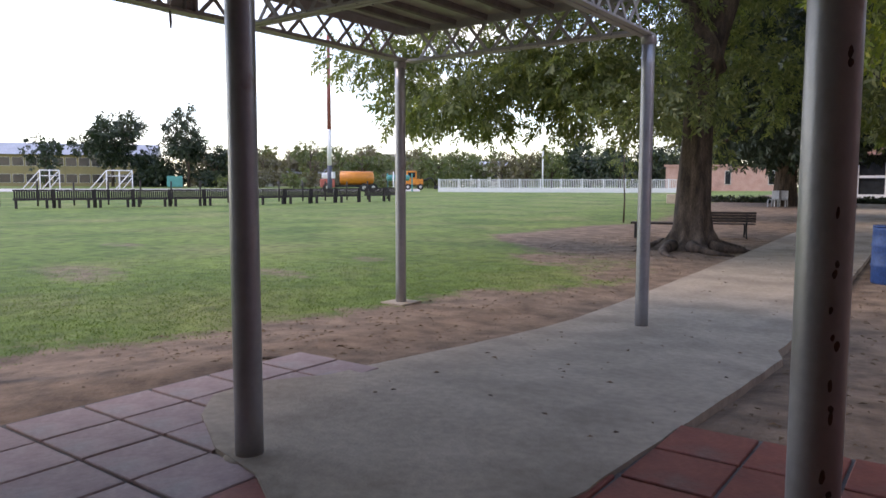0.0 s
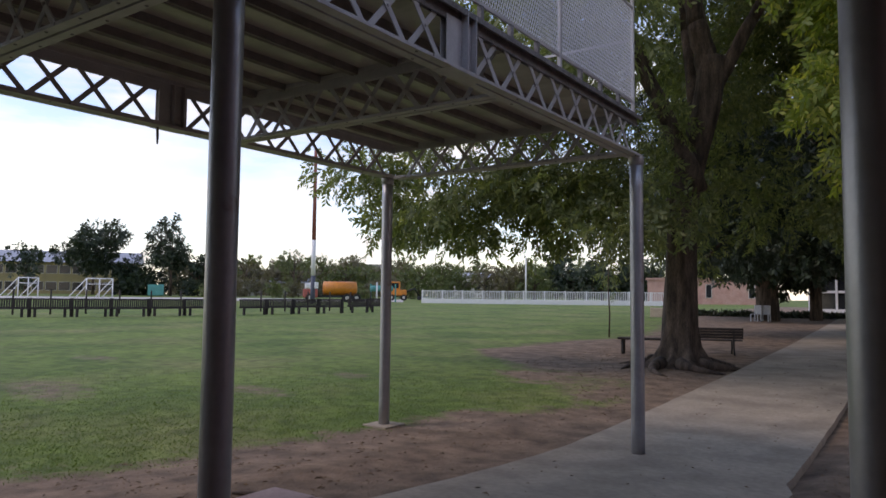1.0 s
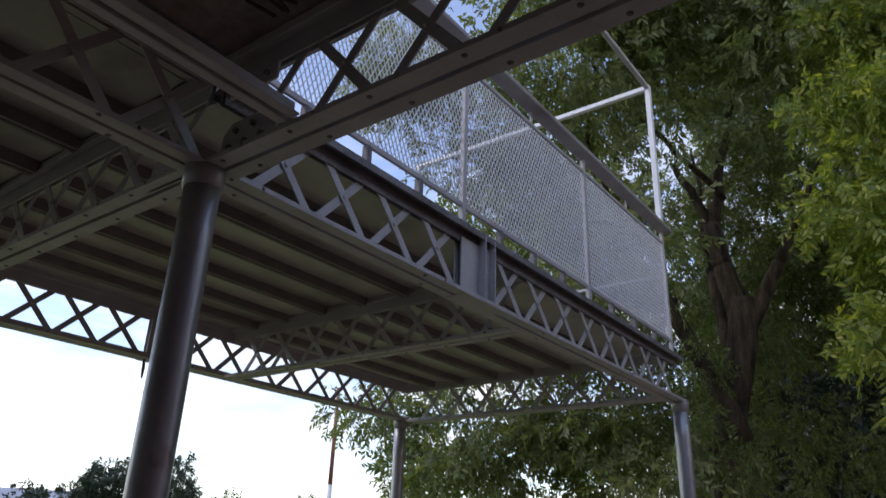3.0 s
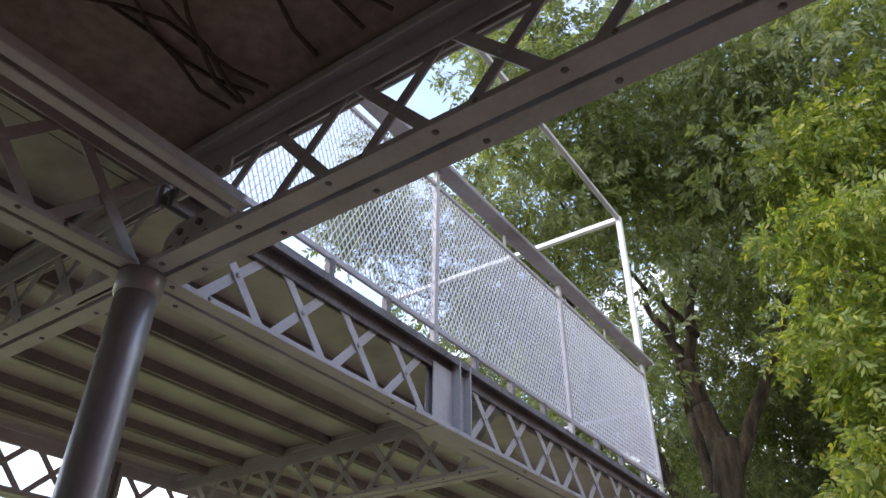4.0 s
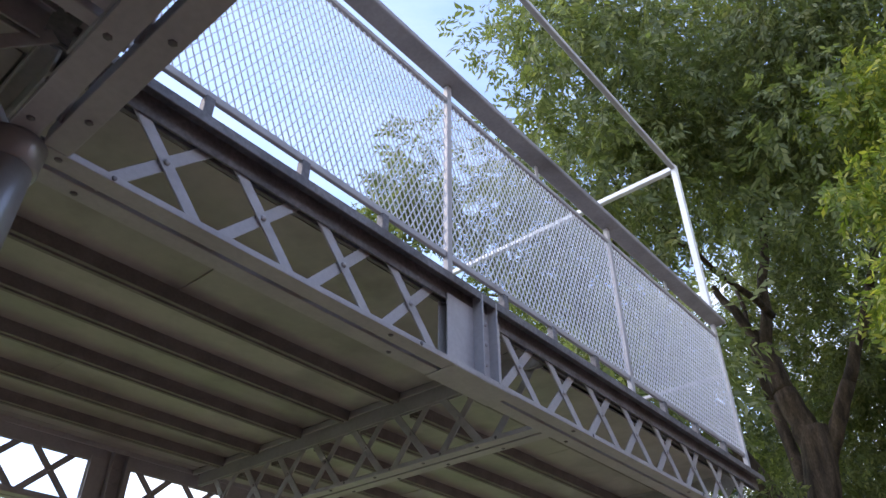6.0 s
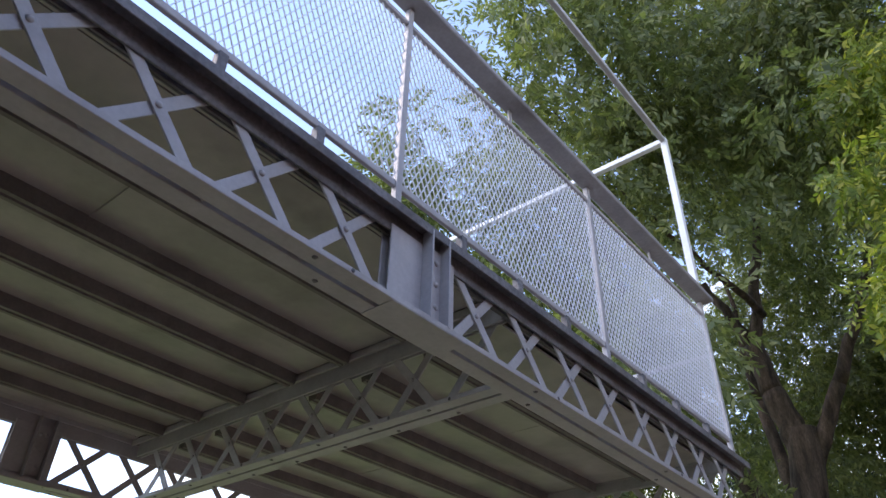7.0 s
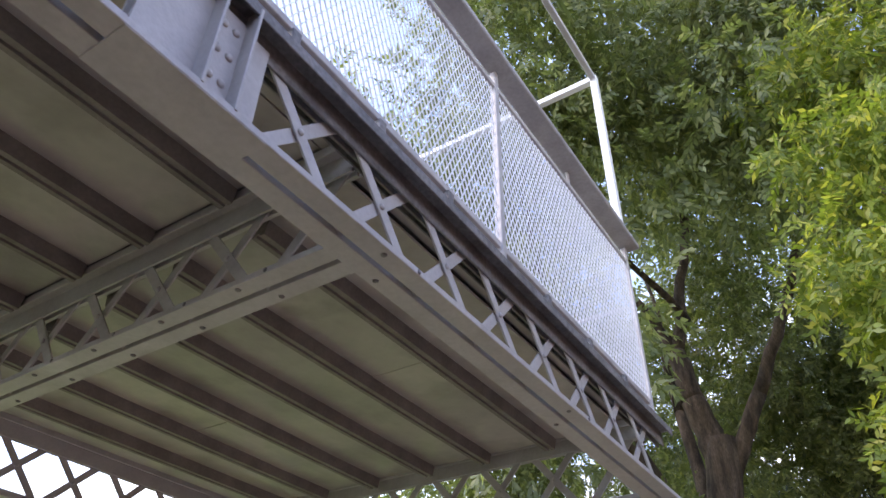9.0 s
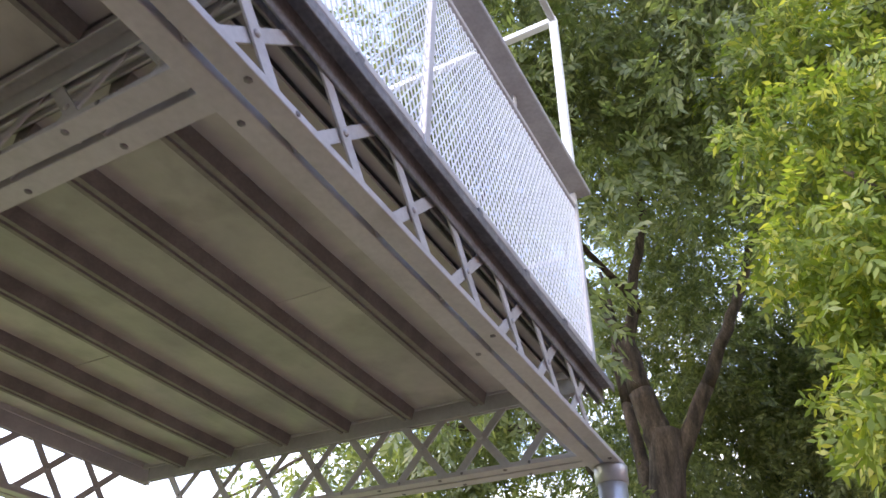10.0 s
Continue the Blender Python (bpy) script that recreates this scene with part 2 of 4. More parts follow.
def box(bm, lo, hi, m=None, bevel=0.0):
    b = bmesh.new()
    bmesh.ops.create_cube(b, size=1)
    for v in b.verts:
        v.co = Vector([lo[i] + (v.co[i] + 0.5) * (hi[i] - lo[i]) for i in range(3)])
    if bevel:
        bmesh.ops.bevel(b, geom=b.edges[:], offset=bevel, segments=1, affect="EDGES")
    if m is not None:
        bmesh.ops.transform(b, matrix=m, verts=b.verts)
    join(bm, b)
    return bm


def join(bm, b):
    idx = [bm.verts.new(v.co) for v in b.verts]
    b.verts.index_update()
    for f in b.faces:
        nf = bm.faces.new([idx[v.index] for v in f.verts])
        nf.smooth = f.smooth
    b.free()


def tube(bm, pts, radii, seg=8, lobes=0.0, seed=0, caps=True):
    """A round tube through points, its radius from point to point; lobes make it fluted like a trunk."""
    pts = [Vector(p) for p in pts]
    rings = []
    for i, p in enumerate(pts):
        d = (pts[min(i + 1, len(pts) - 1)] - pts[max(i - 1, 0)]).normalized()
        side = d.cross(Vector((0.31, 0.95, 0.05)) if abs(d.z) > 0.5 else Vector((0, 0, 1))).normalized()
        up = side.cross(d)
        ring = []
        for k in range(seg):
            a = 2 * math.pi * k / seg
            r = radii[i] * (1 + lobes * (0.6 * math.sin(3 * a + seed) + 0.5 * math.sin(7 * a + seed * 2 + i * 0.25) + 0.35 * math.sin(13 * a + i * 0.4)))
            ring.append(bm.verts.new(p + (side * math.cos(a) + up * math.sin(a)) * r))
        rings.append(ring)
    for a, b in zip(rings, rings[1:]):
        for k in range(seg):
            f = bm.faces.new((a[k], a[(k + 1) % seg], b[(k + 1) % seg], b[k]))
            f.smooth = True
    if caps:
        bm.faces.new(rings[0][::-1])
        bm.faces.new(rings[-1])
    return bm


def new_box(lo, hi, bevel=0.0, m=None):
    return box(bmesh.new(), lo, hi, m, bevel)


def quads(name, verts, mat, parent=None, kind=""):
    """One mesh of many separate four-cornered leaves: an array of (n, 4, 3)."""
    n = len(verts)
    me = bpy.data.meshes.new(name)
    me.vertices.add(n * 4)
    me.vertices.foreach_set("co", np.asarray(verts, dtype=np.float32).reshape(-1))
    me.loops.add(n * 4)
    me.loops.foreach_set("vertex_index", np.arange(n * 4, dtype=np.int32))
    me.polygons.add(n)
    me.polygons.foreach_set("loop_start", np.arange(0, n * 4, 4, dtype=np.int32))
    me.update(calc_edges=True)
    me.materials.append(mat)
    ob = new(name, me)
    if parent is not None:
        ob.parent = parent
        ob.matrix_basis = Matrix.Translation(-org(parent))
    return tagged(ob, kind=kind)


# ---- ground ----
def spaced(centre, near, step, far):
    out, v, s = [0.0], 0.0, step
    while v < far:
        s = step if v < near else s * 1.14
        v += s
        out.append(v)
    return [centre - v for v in out[:0:-1]] + [centre + v for v in out]


def build_ground():
    xs, ys = spaced(-8, 9, 0.3, 900), spaced(10, 10, 0.3, 900)
    vs = [(x, y, ground_z(x, y)) for y in ys for x in xs]
    w = len(xs)
    fs = [(j * w + i, j * w + i + 1, (j + 1) * w + i + 1, (j + 1) * w + i) for j in range(len(ys) - 1) for i in range(w - 1)]
    me = bpy.data.meshes.new("ground")
    me.from_pydata(vs, [], fs)
    me.shade_smooth()
    att = me.attributes.new("bare", "FLOAT", "POINT")
    att.data.foreach_set("value", [bare(x, y) for y in ys for x in xs])
    m = material("turf_and_soil", (0.085, 0.148, 0.022), (0.165, 0.234, 0.042), 0.35, 0.95, 0, 0.6, 24, c=(0.215, 0.225, 0.07), c_scale=0.3, c_range=(0.48, 0.72), grain=0.35)
    n, l = m.node_tree.nodes, m.node_tree.links
    p = n["Principled BSDF"]
    green = p.inputs["Base Color"].links[0].from_socket
    at, fine, ramp, soil, soil_noise, mx, add = n.new("ShaderNodeAttribute"), n.new("ShaderNodeTexNoise"), n.new("ShaderNodeMapRange"), n.new("ShaderNodeValToRGB"), n.new("ShaderNodeTexNoise"), n.new("ShaderNodeMix"), n.new("ShaderNodeMath")
    at.attribute_name = "bare"
    co = n.new("ShaderNodeTexCoord")
    fine.inputs["Scale"].default_value, fine.inputs["Detail"].default_value = 5.0, 8
    soil_noise.inputs["Scale"].default_value, soil_noise.inputs["Detail"].default_value, soil_noise.inputs["Roughness"].default_value = 2.2, 11, 0.66
    l.new(co.outputs["Object"], fine.inputs["Vector"])
    l.new(co.outputs["Object"], soil_noise.inputs["Vector"])
    add.operation = "ADD"
    l.new(at.outputs["Fac"], add.inputs[0])
    l.new(fine.outputs["Fac"], add.inputs[1])
    ramp.inputs["From Min"].default_value, ramp.inputs["From Max"].default_value = 0.80, 1.22
    l.new(add.outputs["Value"], ramp.inputs["Value"])
    e = soil.color_ramp.elements
    e[0].position, e[1].position = 0.35, 0.68
    e[0].color, e[1].color = (0.125, 0.083, 0.054, 1), (0.35, 0.243, 0.162, 1)
    l.new(soil_noise.outputs["Fac"], soil.inputs["Fac"])
    mx.data_type = "RGBA"
    l.new(ramp.outputs["Result"], mx.inputs[0])
    l.new(green, mx.inputs[6])
    l.new(soil.outputs["Color"], mx.inputs[7])
    l.new(mx.outputs[2], p.inputs["Base Color"])
    me.materials.append(m)
    tagged(new("ground", me), "wide mown grass field with bare trodden soil", "ground", kind="structure")


build_ground()


def build_grass():
    """Short blades on the near part of the field."""
    rng = np.random.default_rng(4)
    out = []
    while len(out) < 90000:
        d, a = 5.5 + 14 * rng.random() ** 1.2, radians(rng.uniform(92, 172))
        x, y = d * math.cos(a), d * math.sin(a)
        if bare(x, y) > 0.1 + 0.75 * rng.random() or x > -4.7 or rng.random() < smooth(9, 19, d):
            continue
        z, h, w, t = ground_z(x, y) - 0.01, rng.uniform(0.010, 0.026), rng.uniform(0.003, 0.005) * (1 + d / 14), rng.uniform(0, 6.28)
        ux, uy, lx, ly = math.cos(t) * w, math.sin(t) * w, rng.normal(0, 0.02), rng.normal(0, 0.02)
        out.append(((x - ux, y - uy, z), (x + ux, y + uy, z), (x + ux * 0.3 + lx, y + uy * 0.3 + ly, z + h), (x - ux * 0.3 + lx, y - uy * 0.3 + ly, z + h)))
    tagged(quads("grass", out, GRASS, kind="stuff"), "short green mown grass blades on the field", "grass")


build_grass()

# ---- concrete path ----
PATH_LEFT = [(0.0, -2.1), (2.0, -2.35), (2.2, -2.7), (2.3, -3.15), (2.6, -3.7), (2.9, -4.0), (3.3, -4.0), (3.75, -3.75), (5.5, -3.72), (9, -3.8), (16.5, -4.0), (27, -4.4), (62, -6.2)]
PATH_RIGHT = [(0.0, -1.75), (2.4, -1.5), (2.95, -1.32), (4.2, -1.26), (7.2, -1.27), (7.4, -1.38), (9, -1.40), (13, -1.47), (20, -1.72), (40, -2.3), (62, -3.0)]


def build_path():
    ys = [0.0, 1.0, 1.6] + [2.0 + 0.1 * i for i in range(22)] + [4.3 + 0.4 * i for i in range(30)] + [17 + 3.0 * i for i in range(16)]
    bm = bmesh.new()
    rows = []
    for y in ys:
        a, b = table(y, PATH_LEFT), table(y, PATH_RIGHT)
        wob = 0.03 * noise.noise((y * 2.3, 1, 0))
        z = slab_z(y) + 0.014
        pts = [a + wob + (b - a) * k / 6 for k in range(7)]
        rows.append([bm.verts.new((pts[0] - 0.012, y, z - 0.12))] + [bm.verts.new((x, y, z + 0.004 * noise.noise((x, y, 5)))) for x in pts] + [bm.verts.new((pts[-1] + 0.01, y, z - 0.16))])
    for p, q in zip(rows, rows[1:]):
        for k in range(8):
            bm.faces.new((p[k], p[k + 1], q[k + 1], q[k]))
    tagged(part("pavement", bm, CONCRETE), "worn grey concrete footpath through the yard", "path", kind="structure")


build_path()


# ---- elevated walkway ----
def lattice_bar_mesh(half, zb, zt, side):
    """One flat bar from the lower chord to the upper one, with worn ends."""
    a, b = Vector((-half, 0, zb)), Vector((half, 0, zt))
    d = b - a
    m = Matrix.Translation((a + b) / 2 + Vector((0, side * 0.006, 0))) @ Matrix.Rotation(-math.atan2(d.z, d.x), 4, "Y")
    return mesh_of("lattice_bar", new_box((-d.length / 2, -0.0045, -0.023), (d.length / 2, 0.0045, 0.023), 0.0015, m), STEEL)


def truss(name, label, p0, p1, zb, zt, centres, half, lower=0.08, upper=0.10, width=0.17, gaps=(), upper_mat=STEEL, bar_top=None):
    """A lattice girder: two chords of paired channels, crossed flat bars, rivets. gaps: stretches closed by splice plates."""
    p0, p1 = Vector(p0), Vector(p1)
    length, turn = (p1 - p0).length, math.degrees(math.atan2((p1 - p0).y, (p1 - p0).x))
    g = thing(name, (p0.x, p0.y, 0), label, "girder", "lattice girders of the walkway", rz=turn)
    for nm, z0, z1, flip in (("lower_chord", zb, zb + lower, 0), ("upper_chord", zt - upper, zt, 1)):
        for s in (-1, 1):
            # channel section: broad flange, web by the slot, short lip at the outer edge
            w0, w1, far, t, lip = 0.010, 0.020, width / 2, 0.012, (0.026 if not flip else 0.045)
            prof = [(w0, 0), (far, 0), (far, lip), (far - 0.009, lip), (far - 0.009, t), (w1, t), (w1, z1 - z0), (w0, z1 - z0)]
            prof = [(s * v, z0 + z if not flip else z1 - z) for v, z in prof]
            bm = bmesh.new()
            e0, e1 = [bm.verts.new((0, v, z)) for v, z in prof], [bm.verts.new((length, v, z)) for v, z in prof]
            for k in range(8):
                bm.faces.new((e0[k], e0[(k + 1) % 8], e1[(k + 1) % 8], e1[k]))
            bm.faces.new(e0[::-1]), bm.faces.new(e1)
            bmesh.ops.recalc_face_normals(bm, faces=bm.faces)
            bmesh.ops.bevel(bm, geom=[e for e in bm.edges if abs((e.verts[0].co - e.verts[1].co).x) > 0.5], offset=0.002, segments=1, affect="EDGES")
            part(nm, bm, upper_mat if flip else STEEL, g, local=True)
    hi = bar_top or zt - upper * 0.5
    ma = lattice_bar_mesh(half, zb + lower * 0.45, hi, 1)
    mb = lattice_bar_mesh(half, hi, zb + lower * 0.45, -1)
    rv, bolts = bmesh.new(), bmesh.new()
    for c in centres:
        piece("lattice_bar", ma, Matrix.Translation((c, 0, 0)), g)
        piece("lattice_bar", mb, Matrix.Translation((c, 0, 0)), g)
        zm = (zb + lower * 0.45 + hi) / 2
        for s in (-1, 1):
            bmesh.ops.create_uvsphere(rv, u_segments=8, v_segments=5, radius=0.013, matrix=Matrix.Translation((c, s * 0.012, zm)) @ Matrix.Diagonal((1, 0.7, 1, 1)))
    for u in np.arange(0.12, length - 0.1, 0.4 if name == "cross_girder" else 1.35):
        for s in (-1, 1):
            bmesh.ops.create_uvsphere(bolts, u_segments=6, v_segments=4, radius=0.0125, matrix=Matrix.Translation((u + 0.05 * s, s * 0.055, zb)) @ Matrix.Diagonal((1, 1, 0.5, 1)))
            bmesh.ops.create_uvsphere(bolts, u_segments=6, v_segments=4, radius=0.010, matrix=Matrix.Translation((u + 0.1, s * width / 2, zb + 0.013)) @ Matrix.Diagonal((1, 0.5, 1, 1)))
    for a, b in gaps:
        for s in (-1, 1):
            lo, hi = sorted((s * 0.022, s * 0.030))
            bm = new_box((a, lo, zb + 0.055), (b, hi, zt - upper + 0.03), 0.002)
            part("splice_plate", bm, STEEL, g, local=True)
            mid = a + (b - a) * 0.62
            bm = bmesh.new()
            for u in (mid - 0.055, mid + 0.055):
                lo2, hi2 = sorted((s * 0.030, s * 0.088))
                box(bm, (u - 0.005, lo2, zb + 0.02), (u + 0.005, hi2, zt - 0.015), bevel=0.0015)
            lo2, hi2 = sorted((s * 0.0302, s * 0.038))
            box(bm, (mid - 0.05, lo2, zb + 0.06), (mid + 0.05, hi2, zt - upper + 0.035), bevel=0.001)
            part("stiffener", bm, STEEL, g, local=True)
            for u in (mid - 0.02, mid + 0.022):
                for z in np.linspace(zb + 0.12, zt - upper - 0.03, 3):
                    bmesh.ops.create_uvsphere(rv, u_segments=8, v_segments=4, radius=0.014, matrix=Matrix.Translation((u, s * 0.039, z)) @ Matrix.Diagonal((1, 0.6, 1, 1)))
        lo = new_box((a - 0.02, -width / 2 + 0.0004, zb - 0.004), (b + 0.02, width / 2 - 0.0004, zb - 0.0005), 0.001)
        part("cover_plate", lo, STEEL, g, local=True)
    tagged(part("bolt_set", bolts, STEEL_DARK, g, local=True, soft=True), kind="stuff")
    tagged(part("rivet_set", rv, STEEL, g, local=True, soft=True), kind="stuff")
    return g


GX, FX, ZB, ZT = -2.97, -6.45, 3.27, 3.80
near_centres = [2.783 + 0.398 * i - 2.4 for i in range(4)] + [4.785 + 0.405 * i - 2.4 for i in range(8)]
# upper chord in dark steel: the shade under the deck edge put into its colour
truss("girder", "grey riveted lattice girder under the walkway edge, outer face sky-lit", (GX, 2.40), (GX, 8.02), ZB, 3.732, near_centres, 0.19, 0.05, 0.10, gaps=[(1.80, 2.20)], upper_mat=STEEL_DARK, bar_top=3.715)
truss("girder", "grey riveted lattice girder on the field side of the walkway", (FX, -3.6), (FX, 8.0), ZB + 0.05, ZT, [2.845 + 0.39 * i + 3.6 for i in range(-15, 4)] + [4.80 + 0.398 * i + 3.6 for i in range(8)], 0.19, 0.06, 0.12, gaps=[(7.87, 8.19)])
for y, lab in ((5.15, "grey lattice cross girder carrying the deck ribs"), (7.93, "grey lattice end girder between the last two pipe columns"), (2.40, "grey lattice cross girder at the pipe column"), (-0.4, "grey lattice cross girder of the back bay")):
    truss("cross_girder", lab, (FX + 0.09, y), (GX - 0.09, y), ZB + 0.03, 3.786, [0.355 + 0.392 * i for i in range(8)], 0.17, 0.05, 0.11, 0.16)
truss("cross_girder", "dark grey lattice girder spanning the open yard between columns", (GX + 0.09, 2.40), (0.6, 2.40), ZB, ZT, [0.27 + 0.40 * i for i in range(9)], 0.19, 0.06, 0.11, 0.17)
truss("girder", "grey lattice girder beside the stained slab", (GX, -3.6), (GX, 2.30), ZB, ZT, [0.15 + 0.40 * i for i in range(15)], 0.19, 0.05, 0.12, 0.15)


def gusset(x, y, z, w, h, cut, bolts):
    """A chamfered plate with its bolts, upright along x."""
    g = thing("gusset_plate", (x, y, z), "grey bolted steel gusset plate at the girder joint", "plate", "gusset plates")
    bm = bmesh.new()
    prof = [(0, 0), (w, 0), (w, h - cut), (w - cut * 1.3, h), (cut, h), (0, h - cut)]
    a, b = [bm.verts.new((u, -0.006, v)) for u, v in prof], [bm.verts.new((u, 0.006, v)) for u, v in prof]
    for k in range(6):
        bm.faces.new((a[k], a[(k + 1) % 6], b[(k + 1) % 6], b[k]))
    bm.faces.new(a[::-1]), bm.faces.new(b)
    part("plate", bm, STEEL, g, local=True)
    for u, v in bolts:
        bm = bmesh.new()
        bmesh.ops.create_cone(bm, cap_ends=True, segments=6, radius1=0.016, radius2=0.014, depth=0.016, matrix=Matrix.Translation((u, -0.013, v)) @ Matrix.Rotation(math.pi / 2, 4, "X"))
        part("bolt", bm, STEEL_DARK, g, local=True)


gusset(GX + 0.10, 2.372, ZB + 0.02, 0.34, 0.17, 0.05, ((0.06, 0.05), (0.16, 0.05), (0.26, 0.05), (0.09, 0.12), (0.20, 0.12)))
gusset(GX - 0.42, 2.372, ZB + 0.03, 0.30, 0.16, 0.05, ((0.06, 0.05), (0.14, 0.05), (0.22, 0.05), (0.14, 0.11)))
gusset(GX + 0.10, 2.372, ZT - 0.20, 0.30, 0.11, 0.03, ((0.06, 0.04), (0.15, 0.04), (0.24, 0.04)))
brace = thing("brace_beam", (-2.38, 2.31, ZB + 0.02), "plain grey steel brace beam below the stained slab", "beam")
for v in (-0.055, 0.012):
    part("angle", box(new_box((-2.38 + v, -3.6, ZB + 0.02), (-2.38 + v + 0.045, 2.31, ZB + 0.032), 0.003), (-2.38 + (0.012 if v > 0 else -0.020), -3.6, ZB + 0.030), (-2.38 + (0.022 if v > 0 else -0.010), 2.31, ZB + 0.09)), STEEL, brace)


# deck with its soffit sheets and ribs
def build_deck():
    d = thing("walkway_deck", (-4.7, 2.2, 3.72), "raised walkway deck with olive soffit sheets and dark ribs", "deck")
    part("deck_slab", new_box((-6.56, -3.6, 3.806), (-3.05, 8.06, 3.84), 0.006), STEEL_DARK, d, "dark weathered deck edge")
    part("deck_edge", new_box((-3.052, -3.6, 3.803), (-2.87, 2.44, 3.846), 0.004), STEEL_DARK, d)
    ribs = [-3.17, -3.63, -4.11, -4.57, -5.05, -5.53, -5.96, -6.28]
    bays = [(-3.5, -0.49), (-0.31, 2.31), (2.49, 5.06), (5.24, 7.85)]
    for y0, y1 in bays:
        sag = 0.028 if y0 > 5 else 0.0
        for x in ribs[1:-1]:
            bm = bmesh.new()
            prof = [(-0.048, 3.786), (-0.034, 3.718), (-0.011, 3.718), (-0.007, 3.728), (0.007, 3.728), (0.011, 3.718), (0.034, 3.718), (0.048, 3.786)]
            a, b = [bm.verts.new((x + px, y0, z - sag)) for px, z in prof], [bm.verts.new((x + px, y1, z - sag)) for px, z in prof]
            for k in range(7):
                bm.faces.new((a[k], a[k + 1], b[k + 1], b[k]))
            bm.faces.new(a[::-1]), bm.faces.new(b), bm.faces.new((a[0], b[0], b[7], a[7]))
            part("rib", bm, RIB, d)
        sheets = []
        for k, (p, q) in enumerate(zip(ribs, ribs[1:])):
            if k % 3 == 1:
                cut = y0 + (0.38, 0.62, 0.5)[(k + int(y1)) % 3] * (y1 - y0)
                sheets += [(p, q, y0, cut + 0.02, 0.0), (p, q, cut, y1, 0.003)]
            else:
                sheets.append((p, q, y0, y1, 0.0))
        for x0, x1, y2, y3, drop in sheets:
            bm = bmesh.new()
            bmesh.ops.create_grid(bm, x_segments=4, y_segments=10, size=0.5)
            for v in bm.verts:
                u, w = v.co.x + 0.5, v.co.y + 0.5
                v.co = Vector((x0 + u * (x1 - x0), y2 + w * (y3 - y2), 3.787 - sag - drop - 0.006 * math.sin(math.pi * u) - 0.004 * noise.noise((x0 * 3 + u, y0 + w * 4, 1))))
            ex = bmesh.ops.extrude_face_region(bm, geom=bm.faces[:])
            bmesh.ops.translate(bm, verts=[v for v in ex["geom"] if isinstance(v, bmesh.types.BMVert)], vec=(0, 0, 0.014))
            bmesh.ops.recalc_face_normals(bm, faces=bm.faces)
            part("soffit_sheet", bm, SOFFIT, d)
    # rest of the bays up to the girders
    for x0, x1 in ((-6.53, -6.285), (-3.165, -3.053)):
        part("edge_sheet", new_box((x0, -3.5, 3.789), (x1, 8.03, 3.804)), SOFFIT, d)


build_deck()


def build_back_slab():
    s = thing("stained_slab", (-0.8, -0.5, 3.76), "brown water-stained slab overhead with dry creeper stems", "slab")
    part("slab", new_box((-2.90, -3.6, 3.808), (2.4, 2.44, 3.93), 0.01), SLAB, s)
    rng = random.Random(5)
    for i in range(14):
        x, y = rng.uniform(-2.7, -0.9), 2.25
        pts, a = [], rng.uniform(-1.9, -1.2)
        for k in range(14):
            pts.append((x, y, 3.797 - 0.035 * rng.random()))
            a += rng.uniform(-0.45, 0.45)
            x, y = max(-2.85, x + 0.13 * math.cos(a)), min(2.25, y + 0.13 * math.sin(a))
        part("creeper_stem", tube(bmesh.new(), pts, [0.009 * (1 - k / 22) for k in range(14)], 5), DRY, s)


build_back_slab()


def column(x, y, z0, z1, label, plate):
    c = thing("column", (x, y, z0), label, "column", "pipe columns of the walkway")
    r = 0.074
    zs = [z0 - 0.05 + (z1 - z0 + 0.05) * k / 10 for k in range(11)]
    part("shaft", tube(bmesh.new(), [(x, y, z) for z in zs], [r] * 11, 28), POST, c, soft=True)
    part("cap_collar", tube(bmesh.new(), [(x, y, z1 - 0.09), (x, y, z1 - 0.085), (x, y, z1 - 0.012), (x, y, z1)], [r, r + 0.01, r + 0.012, r + 0.012], 28), POST, c, soft=True)
    if plate:
        bm = new_box((x - plate, y - plate, z0 - 0.06), (x + plate, y + plate, z0 + 0.010), 0.008)
        part("footing", bm, CONCRETE, c, "small concrete pad")
    else:
        part("footing", tube(bmesh.new(), [(x, y, z0 - 0.03), (x, y, z0 + 0.008), (x, y, z0 + 0.014)], [0.15, 0.13, 0.08], 20), CONCRETE, c, "cement fillet")
    return c


column(GX + 0.025, 2.36, slab_z(2.36), ZB, "grey painted steel pipe column standing on the tiles", 0)
column(-2.955, 8.0, slab_z(7.97), ZB, "grey painted steel pipe column standing on the concrete path", 0)
column(-6.47, 7.88, field_z(-6.4, 7.9) + 0.0, ZB + 0.05, "grey painted steel pipe column on a small pad in the grass", 0.21)
d_post = column(-0.286, 2.30, slab_z(2.30), ZB, "grey painted steel pipe column with rust spots", 0)
column(FX, 2.40, field_z(FX, 2.4), ZB + 0.05, "grey painted steel pipe column at the field edge", 0.21)
rng = random.Random(2)
spots = bmesh.new()
